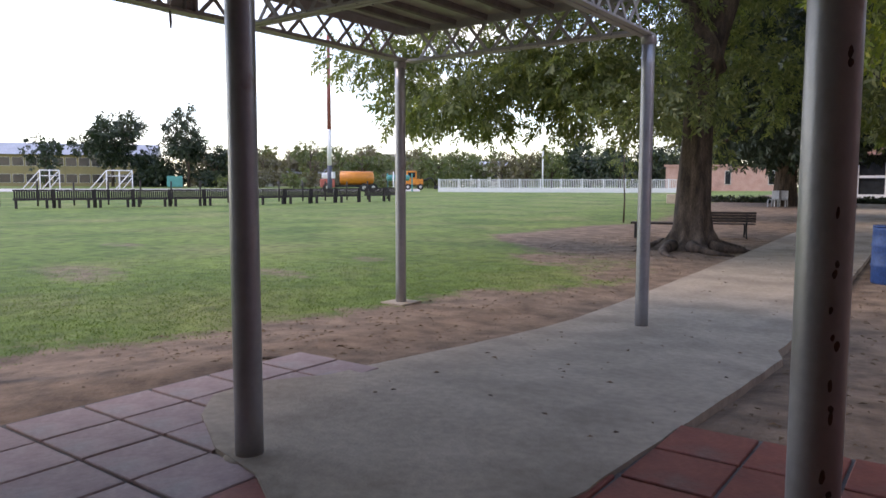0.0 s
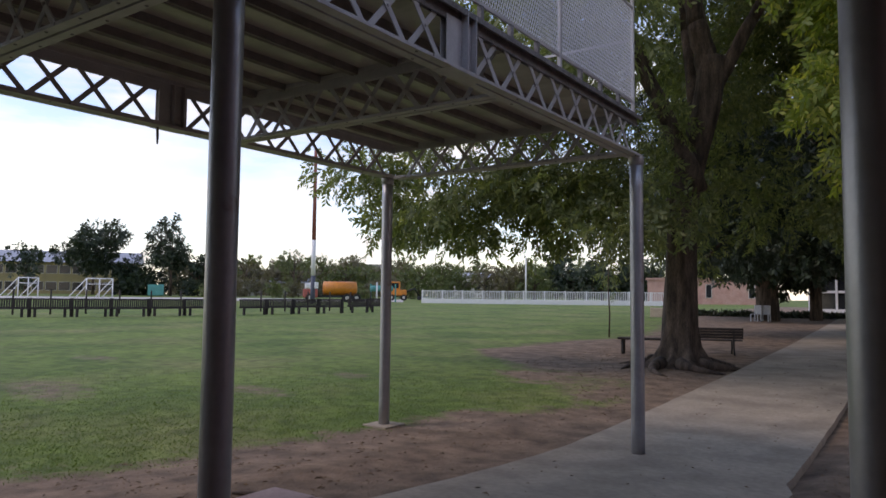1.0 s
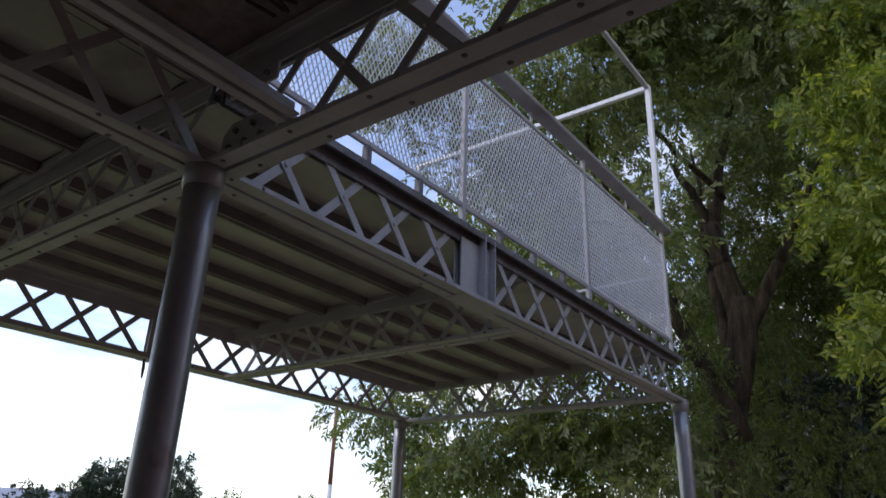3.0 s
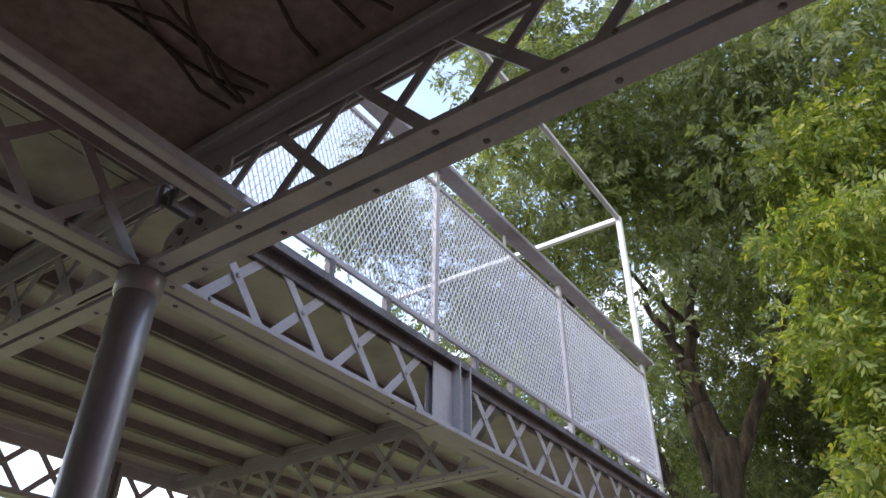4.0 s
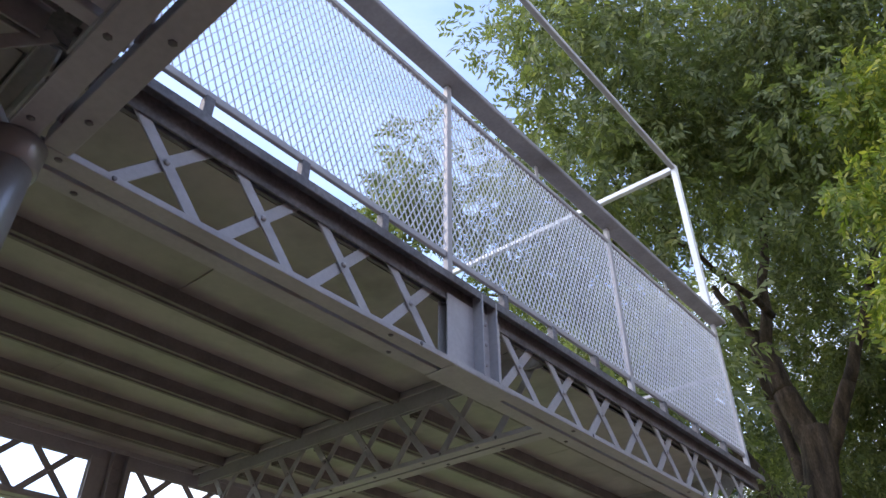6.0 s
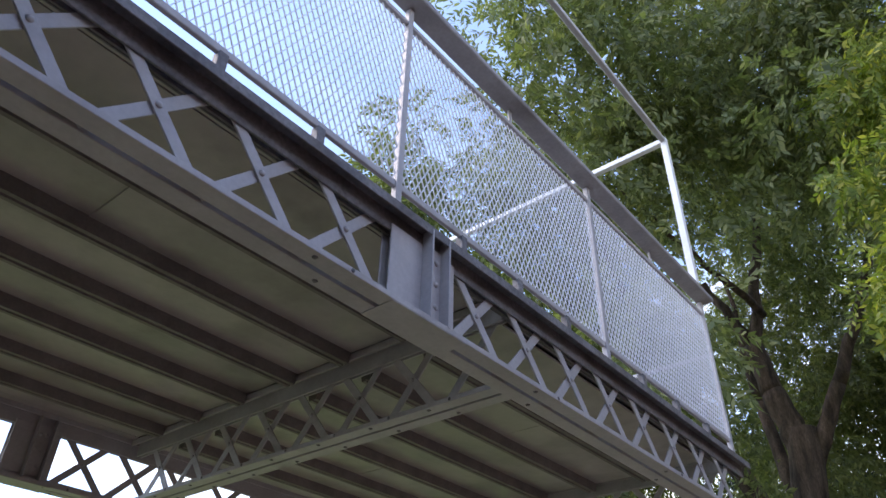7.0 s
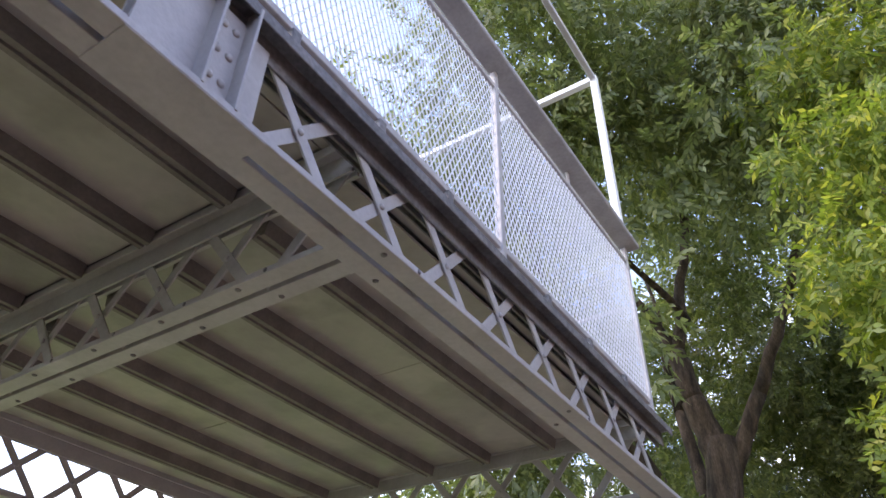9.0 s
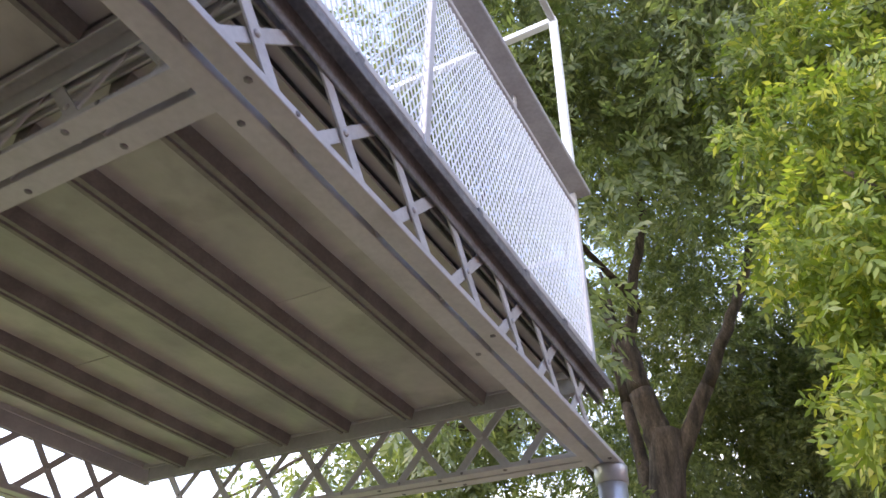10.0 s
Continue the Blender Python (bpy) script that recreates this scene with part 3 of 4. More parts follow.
for z in (0.52, 0.57, 0.74, 0.77, 0.84, 0.95, 0.97, 1.05, 1.15, 1.18, 1.32, 1.73, 1.76, 2.06):
    a = radians(-56 + rng.uniform(-9, 9))
    m = Matrix.Translation((-0.286 + 0.074 * math.cos(a), 2.30 + 0.074 * math.sin(a), z + 0.2)) @ Matrix.Rotation(a, 4, "Z") @ Matrix.Diagonal((0.06, rng.uniform(0.2, 0.45), rng.uniform(0.4, 1.0), 1))
    made = bmesh.ops.create_icosphere(spots, subdivisions=2, radius=0.022, matrix=m)["verts"]
    mid = m.translation
    for v in made:
        v.co = mid + (v.co - mid) * (1 + 0.7 * noise.noise(v.co * 60))
part("rust_blister", spots, RUST, d_post)


strap = thing("hanging_strap", (FX, 4.28, ZB - 0.14), "short dark strap hanging from the girder splice", "strap")
part("strap", tube(bmesh.new(), [(FX, 4.28, ZB + 0.05), (FX + 0.01, 4.28, ZB - 0.04), (FX - 0.005, 4.29, ZB - 0.12)], [0.012, 0.014, 0.008], 6), STEEL_DARK, strap)


# guard rail, mesh infill and portal frame
def diamond_mesh(y0, y1, z0, z1, x, parent):
    """Expanded metal: flat twisted strands round diamonds, 39 mm by 80 mm."""
    nx, nz = round((y1 - y0) / 0.0195), round((z1 - z0) / 0.040)
    sy, sz = (y1 - y0) / nx, (z1 - z0) / nz
    out = []
    w, t = 0.0048, 0.0014
    for j in range(nz):
        for i in range(nx):
            s = 1 if (i + j) % 2 == 0 else -1
            ya, yb = y0 + i * sy, y0 + (i + 1) * sy
            yl, yr = (ya, yb) if s > 0 else (yb, ya)
            za, zb = z0 + j * sz, z0 + (j + 1) * sz
            out.append(((x - t, yl - w / 2, za), (x + t, yl + w / 2, za), (x + t, yr + w / 2, zb), (x - t, yr - w / 2, zb)))
    out = np.array(out)
    back = out[:, ::-1, :].copy()
    back[:, :, 0] -= 0.003
    return quads("mesh_panel", np.concatenate((out, back)), MESH, parent, "stuff")


def build_rail():
    r = thing("guard_rail", (GX, 2.4, 3.732), "galvanised guard rail with diamond mesh panels on the walkway", "railing")
    ys = [0.60, 2.42, 4.24, 6.06, 7.95]
    for y in ys[1:]:
        part("post", new_box((GX - 0.018, y - 0.018, 3.732), (GX + 0.018, y + 0.018, 5.109), 0.004), STEEL, r)
    for a, b in zip(ys[1:], ys[2:]):
        part("bottom_bar", new_box((GX - 0.014, a + 0.018, 3.884), (GX + 0.008, b - 0.018, 3.920), 0.003), STEEL, r)
        part("top_bar", new_box((GX - 0.014, a + 0.018, 4.975), (GX + 0.014, b - 0.018, 5.005), 0.003), STEEL, r)
        diamond_mesh(a + 0.018, b - 0.018, 3.920, 4.975, GX, r)
        m = (a + b) / 2
        part("stub", new_box((GX - 0.006, m - 0.014, 5.005), (GX + 0.006, m + 0.014, 5.112), 0.001), STEEL, r)
        for y in (a + 0.45, m, b - 0.45):
            part("foot", new_box((GX - 0.02, y - 0.02, 3.732), (GX + 0.02, y + 0.02, 3.884), 0.002), STEEL_DARK, r)
    part("handrail", new_box((GX - 0.03, 2.36, 5.113), (GX + 0.10, 8.02, 5.155), 0.006), RAIL, r, "broad flat grey handrail")
    p = thing("portal_frame", (GX, 7.95, 5.158), "white painted tube frame over the walkway end", "frame")
    part("upright", new_box((GX - 0.03, 7.92, 5.158), (GX + 0.03, 7.98, 6.97), 0.005), WHITE, p)
    part("upright", new_box((FX - 0.03, 7.92, 3.846), (FX + 0.03, 7.98, 6.97), 0.005), WHITE, p)
    part("crossbar", new_box((FX - 0.03, 7.92, 6.971), (GX + 0.03, 7.98, 7.03), 0.005), WHITE, p)
    part("side_tube", new_box((GX - 0.025, 2.4, 6.975), (GX + 0.025, 7.918, 7.025), 0.005), STEEL, p, "grey tube")
    part("end_rail", new_box((FX + 0.03, 7.935, 4.60), (GX - 0.03, 7.955, 4.63), 0.003), STEEL, p)


build_rail()


# ---- trees ----
def sprigs(rng, at, out_dir, length=0.36, leaf=0.13, width=0.036, count=10, droop=0.55):
    """Pinnate sprigs at the places, pointing along out_dir and drooping: an array of leaves (n * count, 4, 3)."""
    n = len(at)
    d = out_dir + rng.normal(0, 0.55, (n, 3))
    d[:, 2] -= droop
    d /= np.linalg.norm(d, axis=1, keepdims=True) + 1e-9
    r = rng.normal(0, 1, (n, 3))
    s = np.cross(d, r)
    s /= np.linalg.norm(s, axis=1, keepdims=True) + 1e-9
    u = np.cross(s, d)
    size = rng.uniform(0.7, 1.25, (n, 1, 1))
    k = np.arange(count)
    t = ((k // 2 + 1) / (count // 2 + 0.5))[None, :, None]
    side = np.where(k % 2 == 0, 1.0, -1.0)[None, :, None]
    base = at[:, None, :] + d[:, None, :] * length * t * size - np.array((0, 0, 0.06))[None, None, :] * t ** 2
    ax = s[:, None, :] * side * 0.8 + d[:, None, :] * 0.62 + np.array((0, 0, -0.3))[None, None, :] + rng.normal(0, 0.22, (n, count, 3))
    ax /= np.linalg.norm(ax, axis=2, keepdims=True)
    wd = np.cross(ax, u[:, None, :] + rng.normal(0, 0.35, (n, count, 3)))
    wd /= np.linalg.norm(wd, axis=2, keepdims=True) + 1e-9
    L, W = leaf * size, width * size
    return np.stack((base, base + ax * L * 0.42 + wd * W * 0.5, base + ax * L, base + ax * L * 0.42 - wd * W * 0.5), axis=2).reshape(-1, 4, 3)


def crown_points(rng, clumps, density):
    """Places in clumps (x, y, z, radius), thicker toward the outside, with the way outward."""
    pts, outs = [], []
    for x, y, z, r in clumps:
        n = max(4, int(density * r * r))
        v = rng.normal(0, 1, (n, 3))
        v /= np.linalg.norm(v, axis=1, keepdims=True)
        q = v * (r * rng.random((n, 1)) ** 0.45) * np.array((1.0, 1.0, 0.72))
        pts.append(q + np.array((x, y, z)))
        outs.append(v)
    return np.concatenate(pts), np.concatenate(outs)


def ellipsoid_clumps(rng, c, radii, n, r_lo, r_hi, keep=lambda x, y, z: True, shell=0.5):
    out = []
    while len(out) < n:
        v = rng.normal(0, 1, 3)
        v /= np.linalg.norm(v)
        k = shell + (1 - shell) * rng.random()
        p = np.array(c) + v * k * np.array(radii)
        if keep(*p):
            out.append((*p, rng.uniform(r_lo, r_hi)))
    return out


def limb(bm, a, b, ra, rb, rng, n=7, sway=0.12, seg=9, lobes=0.05):
    a, b = Vector(a), Vector(b)
    L = (b - a).length
    pts = [a.lerp(b, k / n) + (Vector((rng.normal(0, sway), rng.normal(0, sway), rng.normal(0, sway * 0.5))) * L * 0.12 if 0 < k < n else Vector()) for k in range(n + 1)]
    tube(bm, pts, [ra + (rb - ra) * k / n for k in range(n + 1)], seg, lobes, seed=ra * 10)


def build_main_tree():
    rng = np.random.default_rng(11)
    x, y = -5.2, 18.0
    z = ground_z(x, y)
    t = thing("tree", (x, y, z), "large old shade tree with fissured bark and flared roots", "tree")
    # trunk with a flared, lobed foot
    bm = bmesh.new()
    seg, prof = 40, [(-0.15, 1.0), (0.0, 0.84), (0.10, 0.68), (0.25, 0.55), (0.5, 0.46), (1.0, 0.41), (1.8, 0.385), (2.6, 0.37), (3.4, 0.36), (4.2, 0.345), (5.0, 0.34), (5.7, 0.33), (6.3, 0.325), (6.9, 0.325), (7.4, 0.315), (7.65, 0.28)]
    rings = []
    for h, r in prof:
        flare = smooth(0.9, 0.0, h)
        ring = []
        for k in range(seg):
            a = 2 * math.pi * k / seg
            rr = r * (1 + flare * (0.22 * math.sin(5 * a + 0.6) + 0.16 * math.sin(8 * a + 2)) + 0.05 * math.sin(6 * a + h) + 0.035 * math.sin(15 * a + h * 1.5))
            lean = 0.05 * h + 0.035 * max(0, h - 4.5) - (0.3 + 0.03 * h) * smooth(7.0, 3.6, h)
            ring.append(bm.verts.new((x + lean + rr * math.cos(a), y + 0.045 * h + rr * math.sin(a), z + h)))
        rings.append(ring)
    for p, q in zip(rings, rings[1:]):
        for k in range(seg):
            bm.faces.new((p[k], p[(k + 1) % seg], q[(k + 1) % seg], q[k])).smooth = True
    bm.faces.new(rings[-1])
    part("trunk", bm, BARK, t)
    for i in range(8):
        a = i * 0.8 + 0.3
        L = rng.uniform(0.9, 1.7)
        pts = [(x - 0.3 + math.cos(a + 0.12 * k) * (0.6 + L * k / 5), y + math.sin(a + 0.12 * k) * (0.7 + L * k / 5), z + 0.13 * (1 - k / 5) - 0.02 - 0.03 * k / 5) for k in range(6)]
        part("root", tube(bmesh.new(), pts, [0.17, 0.13, 0.10, 0.075, 0.05, 0.03], 8, 0.06), BARK, t)
    fork = (-5.0, 18.1, z + 4.3)
    limbs = [(fork, (-6.35, 17.2, 8.2), 0.24, 0.16), ((-6.35, 17.2, 8.2), (-8.6, 15.8, 11.0), 0.16, 0.06), (fork, (-5.6, 19.2, 8.8), 0.2, 0.12), ((-5.6, 19.2, 8.8), (-6.0, 20, 13), 0.12, 0.04),
             ((-4.72, 18.4, 6.9), (-5.05, 18.3, 8.6), 0.30, 0.25), ((-5.05, 18.3, 8.6), (-5.2, 18.3, 9.8), 0.25, 0.20), ((-5.2, 18.3, 9.8), (-5.9, 18.0, 11.6), 0.15, 0.08), ((-5.2, 18.3, 9.7), (-4.3, 18.0, 12.8), 0.16, 0.09), ((-4.3, 18.0, 12.8), (-3.9, 15.5, 15.0), 0.11, 0.04), ((-4.62, 18.45, 7.0), (-3.75, 18.4, 8.5), 0.19, 0.15), ((-3.75, 18.4, 8.5), (-2.7, 18.3, 10.4), 0.15, 0.11),
             ((-2.7, 18.3, 10.4), (-1.4, 17.6, 13.0), 0.12, 0.04), ((-6.0, 17.4, 7.6), (-9.0, 14.5, 7.2), 0.10, 0.05), ((-9.0, 14.5, 7.2), (-12.5, 13.5, 5.6), 0.05, 0.02), ((-7.0, 16.9, 9.2), (-6.0, 12.5, 10.8), 0.09, 0.03),
             ((-4.7, 17.8, 10.2), (-5.6, 13.4, 11.2), 0.09, 0.03), ((-5.6, 13.4, 11.2), (-5.6, 10.5, 11.4), 0.04, 0.015), ((-8.2, 16.0, 10.6), (-10.8, 12.8, 11.4), 0.06, 0.02), ((-8.4, 15.8, 10.8), (-8.9, 10.2, 10.8), 0.06, 0.015)]
    for a, b, ra, rb in limbs:
        bm = bmesh.new()
        limb(bm, a, b, ra, rb, rng)
        part("limb", bm, BARK, t)

    def keep(px, py, pz):
        """Open under the crown, and along the trunk on its south side."""
        low = 3.0 + 0.7 * abs(px + 5) / 8 if px < -5.5 else 3.4
        az = math.degrees(math.atan2(px + 1.4, py - 2.9))
        el = math.degrees(math.atan2(pz - 1.9, math.hypot(px + 1.4, py - 2.9)))
        trunk_gap = -22 < az < -2 and el < (36 if az > -19 else 31) and py < 19.4
        return pz > low and not trunk_gap and not (py < 11 and pz < 9.5) and not (px < -10 and pz > 13)
    cl = ellipsoid_clumps(rng, (-5.0, 16.0, 10.4), (7.6, 6.8, 8.2), 150, 0.9, 1.6, keep, 0.35)
    # high boughs leaning over the yard
    cl += ellipsoid_clumps(rng, (-2.0, 14.0, 13.5), (5.2, 4.4, 5.2), 60, 0.8, 1.4, keep, 0.2)
    # skirt that hangs low over the field
    sk = []
    for k in range(50):
        u = rng.random()
        sk.append((-12.9 + 7.9 * u + rng.normal(0, 0.3), 14.6 + 1.6 * u + rng.normal(0, 0.9), 3.45 - 0.6 * u + abs(rng.normal(0, 0.95)), rng.uniform(0.55, 0.95)))
    # low boughs behind the trunk
    for k in range(18):
        cl.append((rng.uniform(-9.5, -2.0), rng.uniform(20.4, 23), rng.uniform(3.0, 9.5), rng.uniform(0.8, 1.3)))
    for k in range(26):
        cl.append((rng.uniform(-4.5, 1.5), rng.uniform(20.0, 24.0), rng.uniform(7.5, 13.5), rng.uniform(0.9, 1.4)))
    # tip that reaches out over the walkway
    for k in range(16):
        cl.append((rng.uniform(-6.5, -4.2), rng.uniform(9.2, 12.0), rng.uniform(10.8, 14.5), rng.uniform(0.6, 1.05)))
    # small bough that hangs beyond the railing
    for k in range(14):
        sk.append((rng.uniform(-9.9, -8.0), rng.uniform(9.4, 10.6), rng.uniform(9.6, 12.0), rng.uniform(0.42, 0.68)))
    for k in range(38):
        cl.append((rng.uniform(-7.2, -2.8), rng.uniform(20.6, 23.6), rng.uniform(8.6, 14.8), rng.uniform(0.8, 1.25)))
    for k in range(12):
        cl.append((rng.uniform(-4.2, 1.2), rng.uniform(20.0, 24.0), rng.uniform(5.5, 11.0), rng.uniform(0.8, 1.2)))
    for k in range(20):
        cl.append((rng.uniform(-5.2, 0.6), rng.uniform(21.5, 24.5), rng.uniform(8.0, 13.0), rng.uniform(0.9, 1.3)))
    pts, outs = crown_points(rng, cl, 66)
    p2, o2 = crown_points(rng, sk, 108)
    pts, outs = np.concatenate((pts, p2)), np.concatenate((outs, o2))
    quads("crown", sprigs(rng, pts, outs, 0.38, 0.165, 0.060, 10), LEAF, t, "stuff")


build_main_tree()


def build_side_tree():
    rng = np.random.default_rng(23)
    x, y = 3.2, 14.5
    z = ground_z(x, y)
    t = thing("tree", (x, y, z), "leafy yard tree, sunlight put into its bright yellow-green leaf colour", "tree")
    part("trunk", tube(bmesh.new(), [(x, y, z - 0.1), (x, y, z + 0.3), (x - 0.1, y, z + 1.5), (x - 0.1, y + 0.1, z + 3.5), (x - 0.3, y, z + 5.5)], [0.42, 0.32, 0.26, 0.22, 0.16], 16, 0.05), BARK, t)
    for b in ((0.4, 12.0, 7.2), (-0.6, 12.8, 6.0), (1.5, 10.8, 8.2), (-1.2, 11.6, 5.2), (-1.0, 11.4, 7.4), (4.5, 15.5, 9), (2.2, 14.2, 10.5), (-0.8, 14.5, 8.2)):
        bm = bmesh.new()
        limb(bm, (x - 0.15, y, z + 3.2 + 0.3 * b[2] / 3), b, 0.13, 0.03, rng)
        part("limb", bm, BARK, t)
    cl = ellipsoid_clumps(rng, (1.9, 13.4, 8.2), (3.7, 3.7, 5.4), 84, 0.55, 1.0, lambda a, b, c: c > 3.1 + 0.5 * max(0, a - 1) and a > -1.35, 0.5)
    for k in range(44):
        h = rng.uniform(3.5, 8.2)
        cl.append((rng.uniform(-1.65, 0.2), rng.uniform(10.8, 12.6), h + 0.2, rng.uniform(0.38, 0.62)))
    pts, outs = crown_points(rng, cl, 170)
    # leaf colour brighter and yellower than LEAF to carry the sunlight on this crown
    quads("crown", sprigs(rng, pts, outs, 0.34, 0.135, 0.05), LEAF_BRIGHT, t, "stuff")


build_side_tree()


def build_back_tree(x, y, label, seed, c, radii, n):
    """An added tree behind the old tree, the crown's shade put into its dark leaves."""
    rng = np.random.default_rng(seed)
    z = ground_z(x, y)
    t = thing("tree", (x, y, z), label, "tree")
    part("trunk", tube(bmesh.new(), [(x, y, z - 0.1), (x, y, z + 0.5), (x + 0.1, y, z + 2.5), (x, y, z + 7)], [0.45, 0.34, 0.27, 0.12], 14, 0.05), BARK, t)
    for k in range(7):
        a = k * 0.9
        bm = bmesh.new()
        limb(bm, (x, y, z + 2.4 + 0.5 * k), (x + math.cos(a) * radii[0] * 0.7, y + math.sin(a) * radii[1] * 0.7, z + 4.5 + 0.8 * k), 0.12, 0.03, rng, 5)
        part("limb", bm, BARK, t)
    cl = ellipsoid_clumps(rng, c, radii, n, 0.9, 1.6, lambda a, b, d: d > 2.7, 0.4)
    pts, outs = crown_points(rng, cl, 60)
    quads("crown", sprigs(rng, pts, outs, 0.4, 0.19, 0.075, 8), LEAF_DARK, t, "stuff")


build_back_tree(-1.2, 27.0, "dense tree behind the old shade tree, leaves coloured dark for shade", 31, (-1.2, 27, 8.0), (5.0, 4.0, 6.2), 70)
build_back_tree(-9.2, 30.0, "tree beyond the benches, leaves coloured dark for shade", 37, (-8.2, 31, 8.5), (4.6, 4.0, 6.0), 60)
build_back_tree(5.5, 24.0, "tree on the far side of the path, leaves coloured dark for shade", 41, (5.0, 24, 7.5), (4.2, 4.0, 5.6), 50)


def far_tree(x, y, height, spread, mat, label, seed, clumps=16, leaf=0.5, low=0.25, density=26, trunk=0.25, flat=0.6, name="tree"):
    rng = np.random.default_rng(seed)
    z = ground_z(x, y)
    t = thing(name, (x, y, z), label, "tree", "trees along the far edge of the field")
    part("trunk", tube(bmesh.new(), [(x, y, z - 0.2), (x, y, z + height * 0.3), (x + 0.2, y, z + height * 0.75)], [trunk, trunk * 0.7, trunk * 0.25], 7), BARK, t)
    for k in range(5):
        a = k * 1.26 + seed
        bm = bmesh.new()
        limb(bm, (x, y, z + height * (0.25 + 0.07 * k)), (x + math.cos(a) * spread * 0.6, y + math.sin(a) * spread * 0.6, z + height * (0.55 + 0.07 * k)), trunk * 0.45, trunk * 0.12, rng, 4, seg=5)
        part("limb", bm, BARK, t)
    h0 = height * low
    cl = ellipsoid_clumps(rng, (x, y, z + (h0 + height) / 2), (spread, spread, (height - h0) / 2), clumps, spread * 0.22, spread * 0.42, shell=0.35)
    pts, outs = crown_points(rng, cl, density)
    quads("crown", sprigs(rng, pts, outs, leaf * 1.6, leaf, leaf * 0.45, 6, 0.25), mat, t, "stuff")
    return t


def polar(px, d):
    """A place d metres off, by the bearing in degrees left of the y axis."""
    return -d * math.sin(radians(px)), d * math.cos(radians(px))


# ---- far field ----
# bearings are degrees from the y axis toward -x
for b, d, h, s, mat, lab, cl, low in (
        (60.8, 128, 12.0, 4.6, LEAF_DARK, "broad dark conifer beyond the goals", 26, 0.25), (55.6, 122, 12.6, 3.7, LEAF_DARK, "tall dark conifer beyond the goals", 24, 0.2),
        (65.0, 120, 8.0, 2.4, LEAF_DARK, "small dark tree before the long building", 14, 0.15), (69.6, 128, 7.2, 1.8, LEAF_BROWN, "thin brown tree before the long building", 8, 0.2),
        (57.8, 126, 5.2, 4.5, LEAF_DARK, "dark bushy tree between the conifers", 18, 0.0), (53.6, 122, 6.0, 3.5, LEAF_DARK, "dark bushy tree beside the conifer", 16, 0.0), (51.9, 120, 7.6, 2.6, LEAF_OLIVE, "thin olive tree at the field's far edge", 10, 0.15),
        (50.2, 125, 7.0, 2.4, LEAF_BROWN, "bare brown tree at the field's far edge", 8, 0.3), (46.6, 118, 8.0, 3.0, LEAF_OLIVE, "open olive tree at the field's far edge", 12, 0.2),
        (44.4, 125, 8.3, 3.2, LEAF_OLIVE, "open olive tree behind the mast", 12, 0.2), (42.6, 128, 7.0, 3.2, LEAF_OLIVE, "olive tree behind the tanker", 14, 0.15), (41, 130, 6.0, 3.0, LEAF_OLIVE, "low olive tree behind the tanker", 12, 0.1),
        (39.6, 135, 5.5, 3.0, LEAF_OLIVE, "low olive tree behind the machines", 12, 0.0), (36.8, 122, 6.5, 3.6, LEAF_OLIVE, "green-olive tree beyond the white fence", 16, 0.0), (35, 115, 7.2, 3.2, LEAF_OLIVE, "green-olive tree beyond the white fence", 16, 0.0),
        (33.4, 118, 5.6, 3.2, LEAF_OLIVE, "low olive tree beyond the white fence", 14, 0.0), (31.6, 115, 5.4, 3.6, LEAF_BROWN, "brownish tree beyond the white fence", 16, 0.0), (29.6, 112, 6.0, 3.4, LEAF_BROWN, "brownish tree beyond the white fence", 16, 0.0),
        (27.6, 112, 6.6, 3.4, LEAF_OLIVE, "olive tree beyond the white fence", 16, 0.0), (25.9, 135, 11.0, 2.6, LEAF_DARK, "tall narrow cypress beyond the fence", 14, 0.1), (24.6, 112, 6.0, 3.6, LEAF_DARK, "dark green tree beyond the fence", 16, 0.0),
        (22.4, 108, 6.4, 3.6, LEAF_DARK, "dark green tree beyond the fence", 16, 0.0), (20, 108, 6.0, 3.6, LEAF_DARK, "dark green tree beyond the fence", 16, 0.0)):
    fx, fy = polar(b, d)
    far_tree(fx, fy, h, s, mat, lab, int(b * 10), cl, 0.55 if mat is LEAF_DARK else 0.42, low, 26 if mat is LEAF_DARK else 20)

# brown scrub along the far edge
for i, b in enumerate((52.5, 51.0, 49.4, 47.9, 46.2, 44.9, 41.6, 40.4, 38.8, 37.4)):
    fx, fy = polar(b, 112 + 4 * (i % 3))
    far_tree(fx, fy, 2.3 + 0.5 * (i % 3), 2.3, LEAF_BROWN if i % 3 else LEAF_OLIVE, "low brown scrub at the far field edge", 700 + i, 10, 0.4, 0.0, 24, 0.08, name="bush")

# hazy belt of woods behind the far buildings
def far_woods(b0, b1, d, h0, h1, mat, label, seed):
    rng = np.random.default_rng(seed)
    cl = []
    for b in np.arange(b1, b0, 0.30):
        x, y = polar(b + rng.normal(0, 0.1), d + rng.uniform(-8, 8))
        top = h0 + (h1 - h0) * (0.5 + 0.5 * math.sin(b * 2.3 + seed) * math.cos(b * 0.9)) * rng.uniform(0.7, 1.1)
        cl += [(x, y, ground_z(x, y) + h, rng.uniform(1.1, 1.9)) for h in np.arange(0.8, top, 1.6)]
    pts, outs = crown_points(rng, cl, 15)
    tagged(quads("far_woods", sprigs(rng, pts, outs, 0.9, 0.62, 0.3, 6, 0.2), mat, kind="stuff"), label, "woods")


far_woods(56, 38, 165, 4.5, 8.5, LEAF_BROWN, "brownish belt of thin woods beyond the field", 5)
far_woods(52, 14, 185, 5.0, 10.0, LEAF_OLIVE, "olive belt of woods far beyond the field", 6)


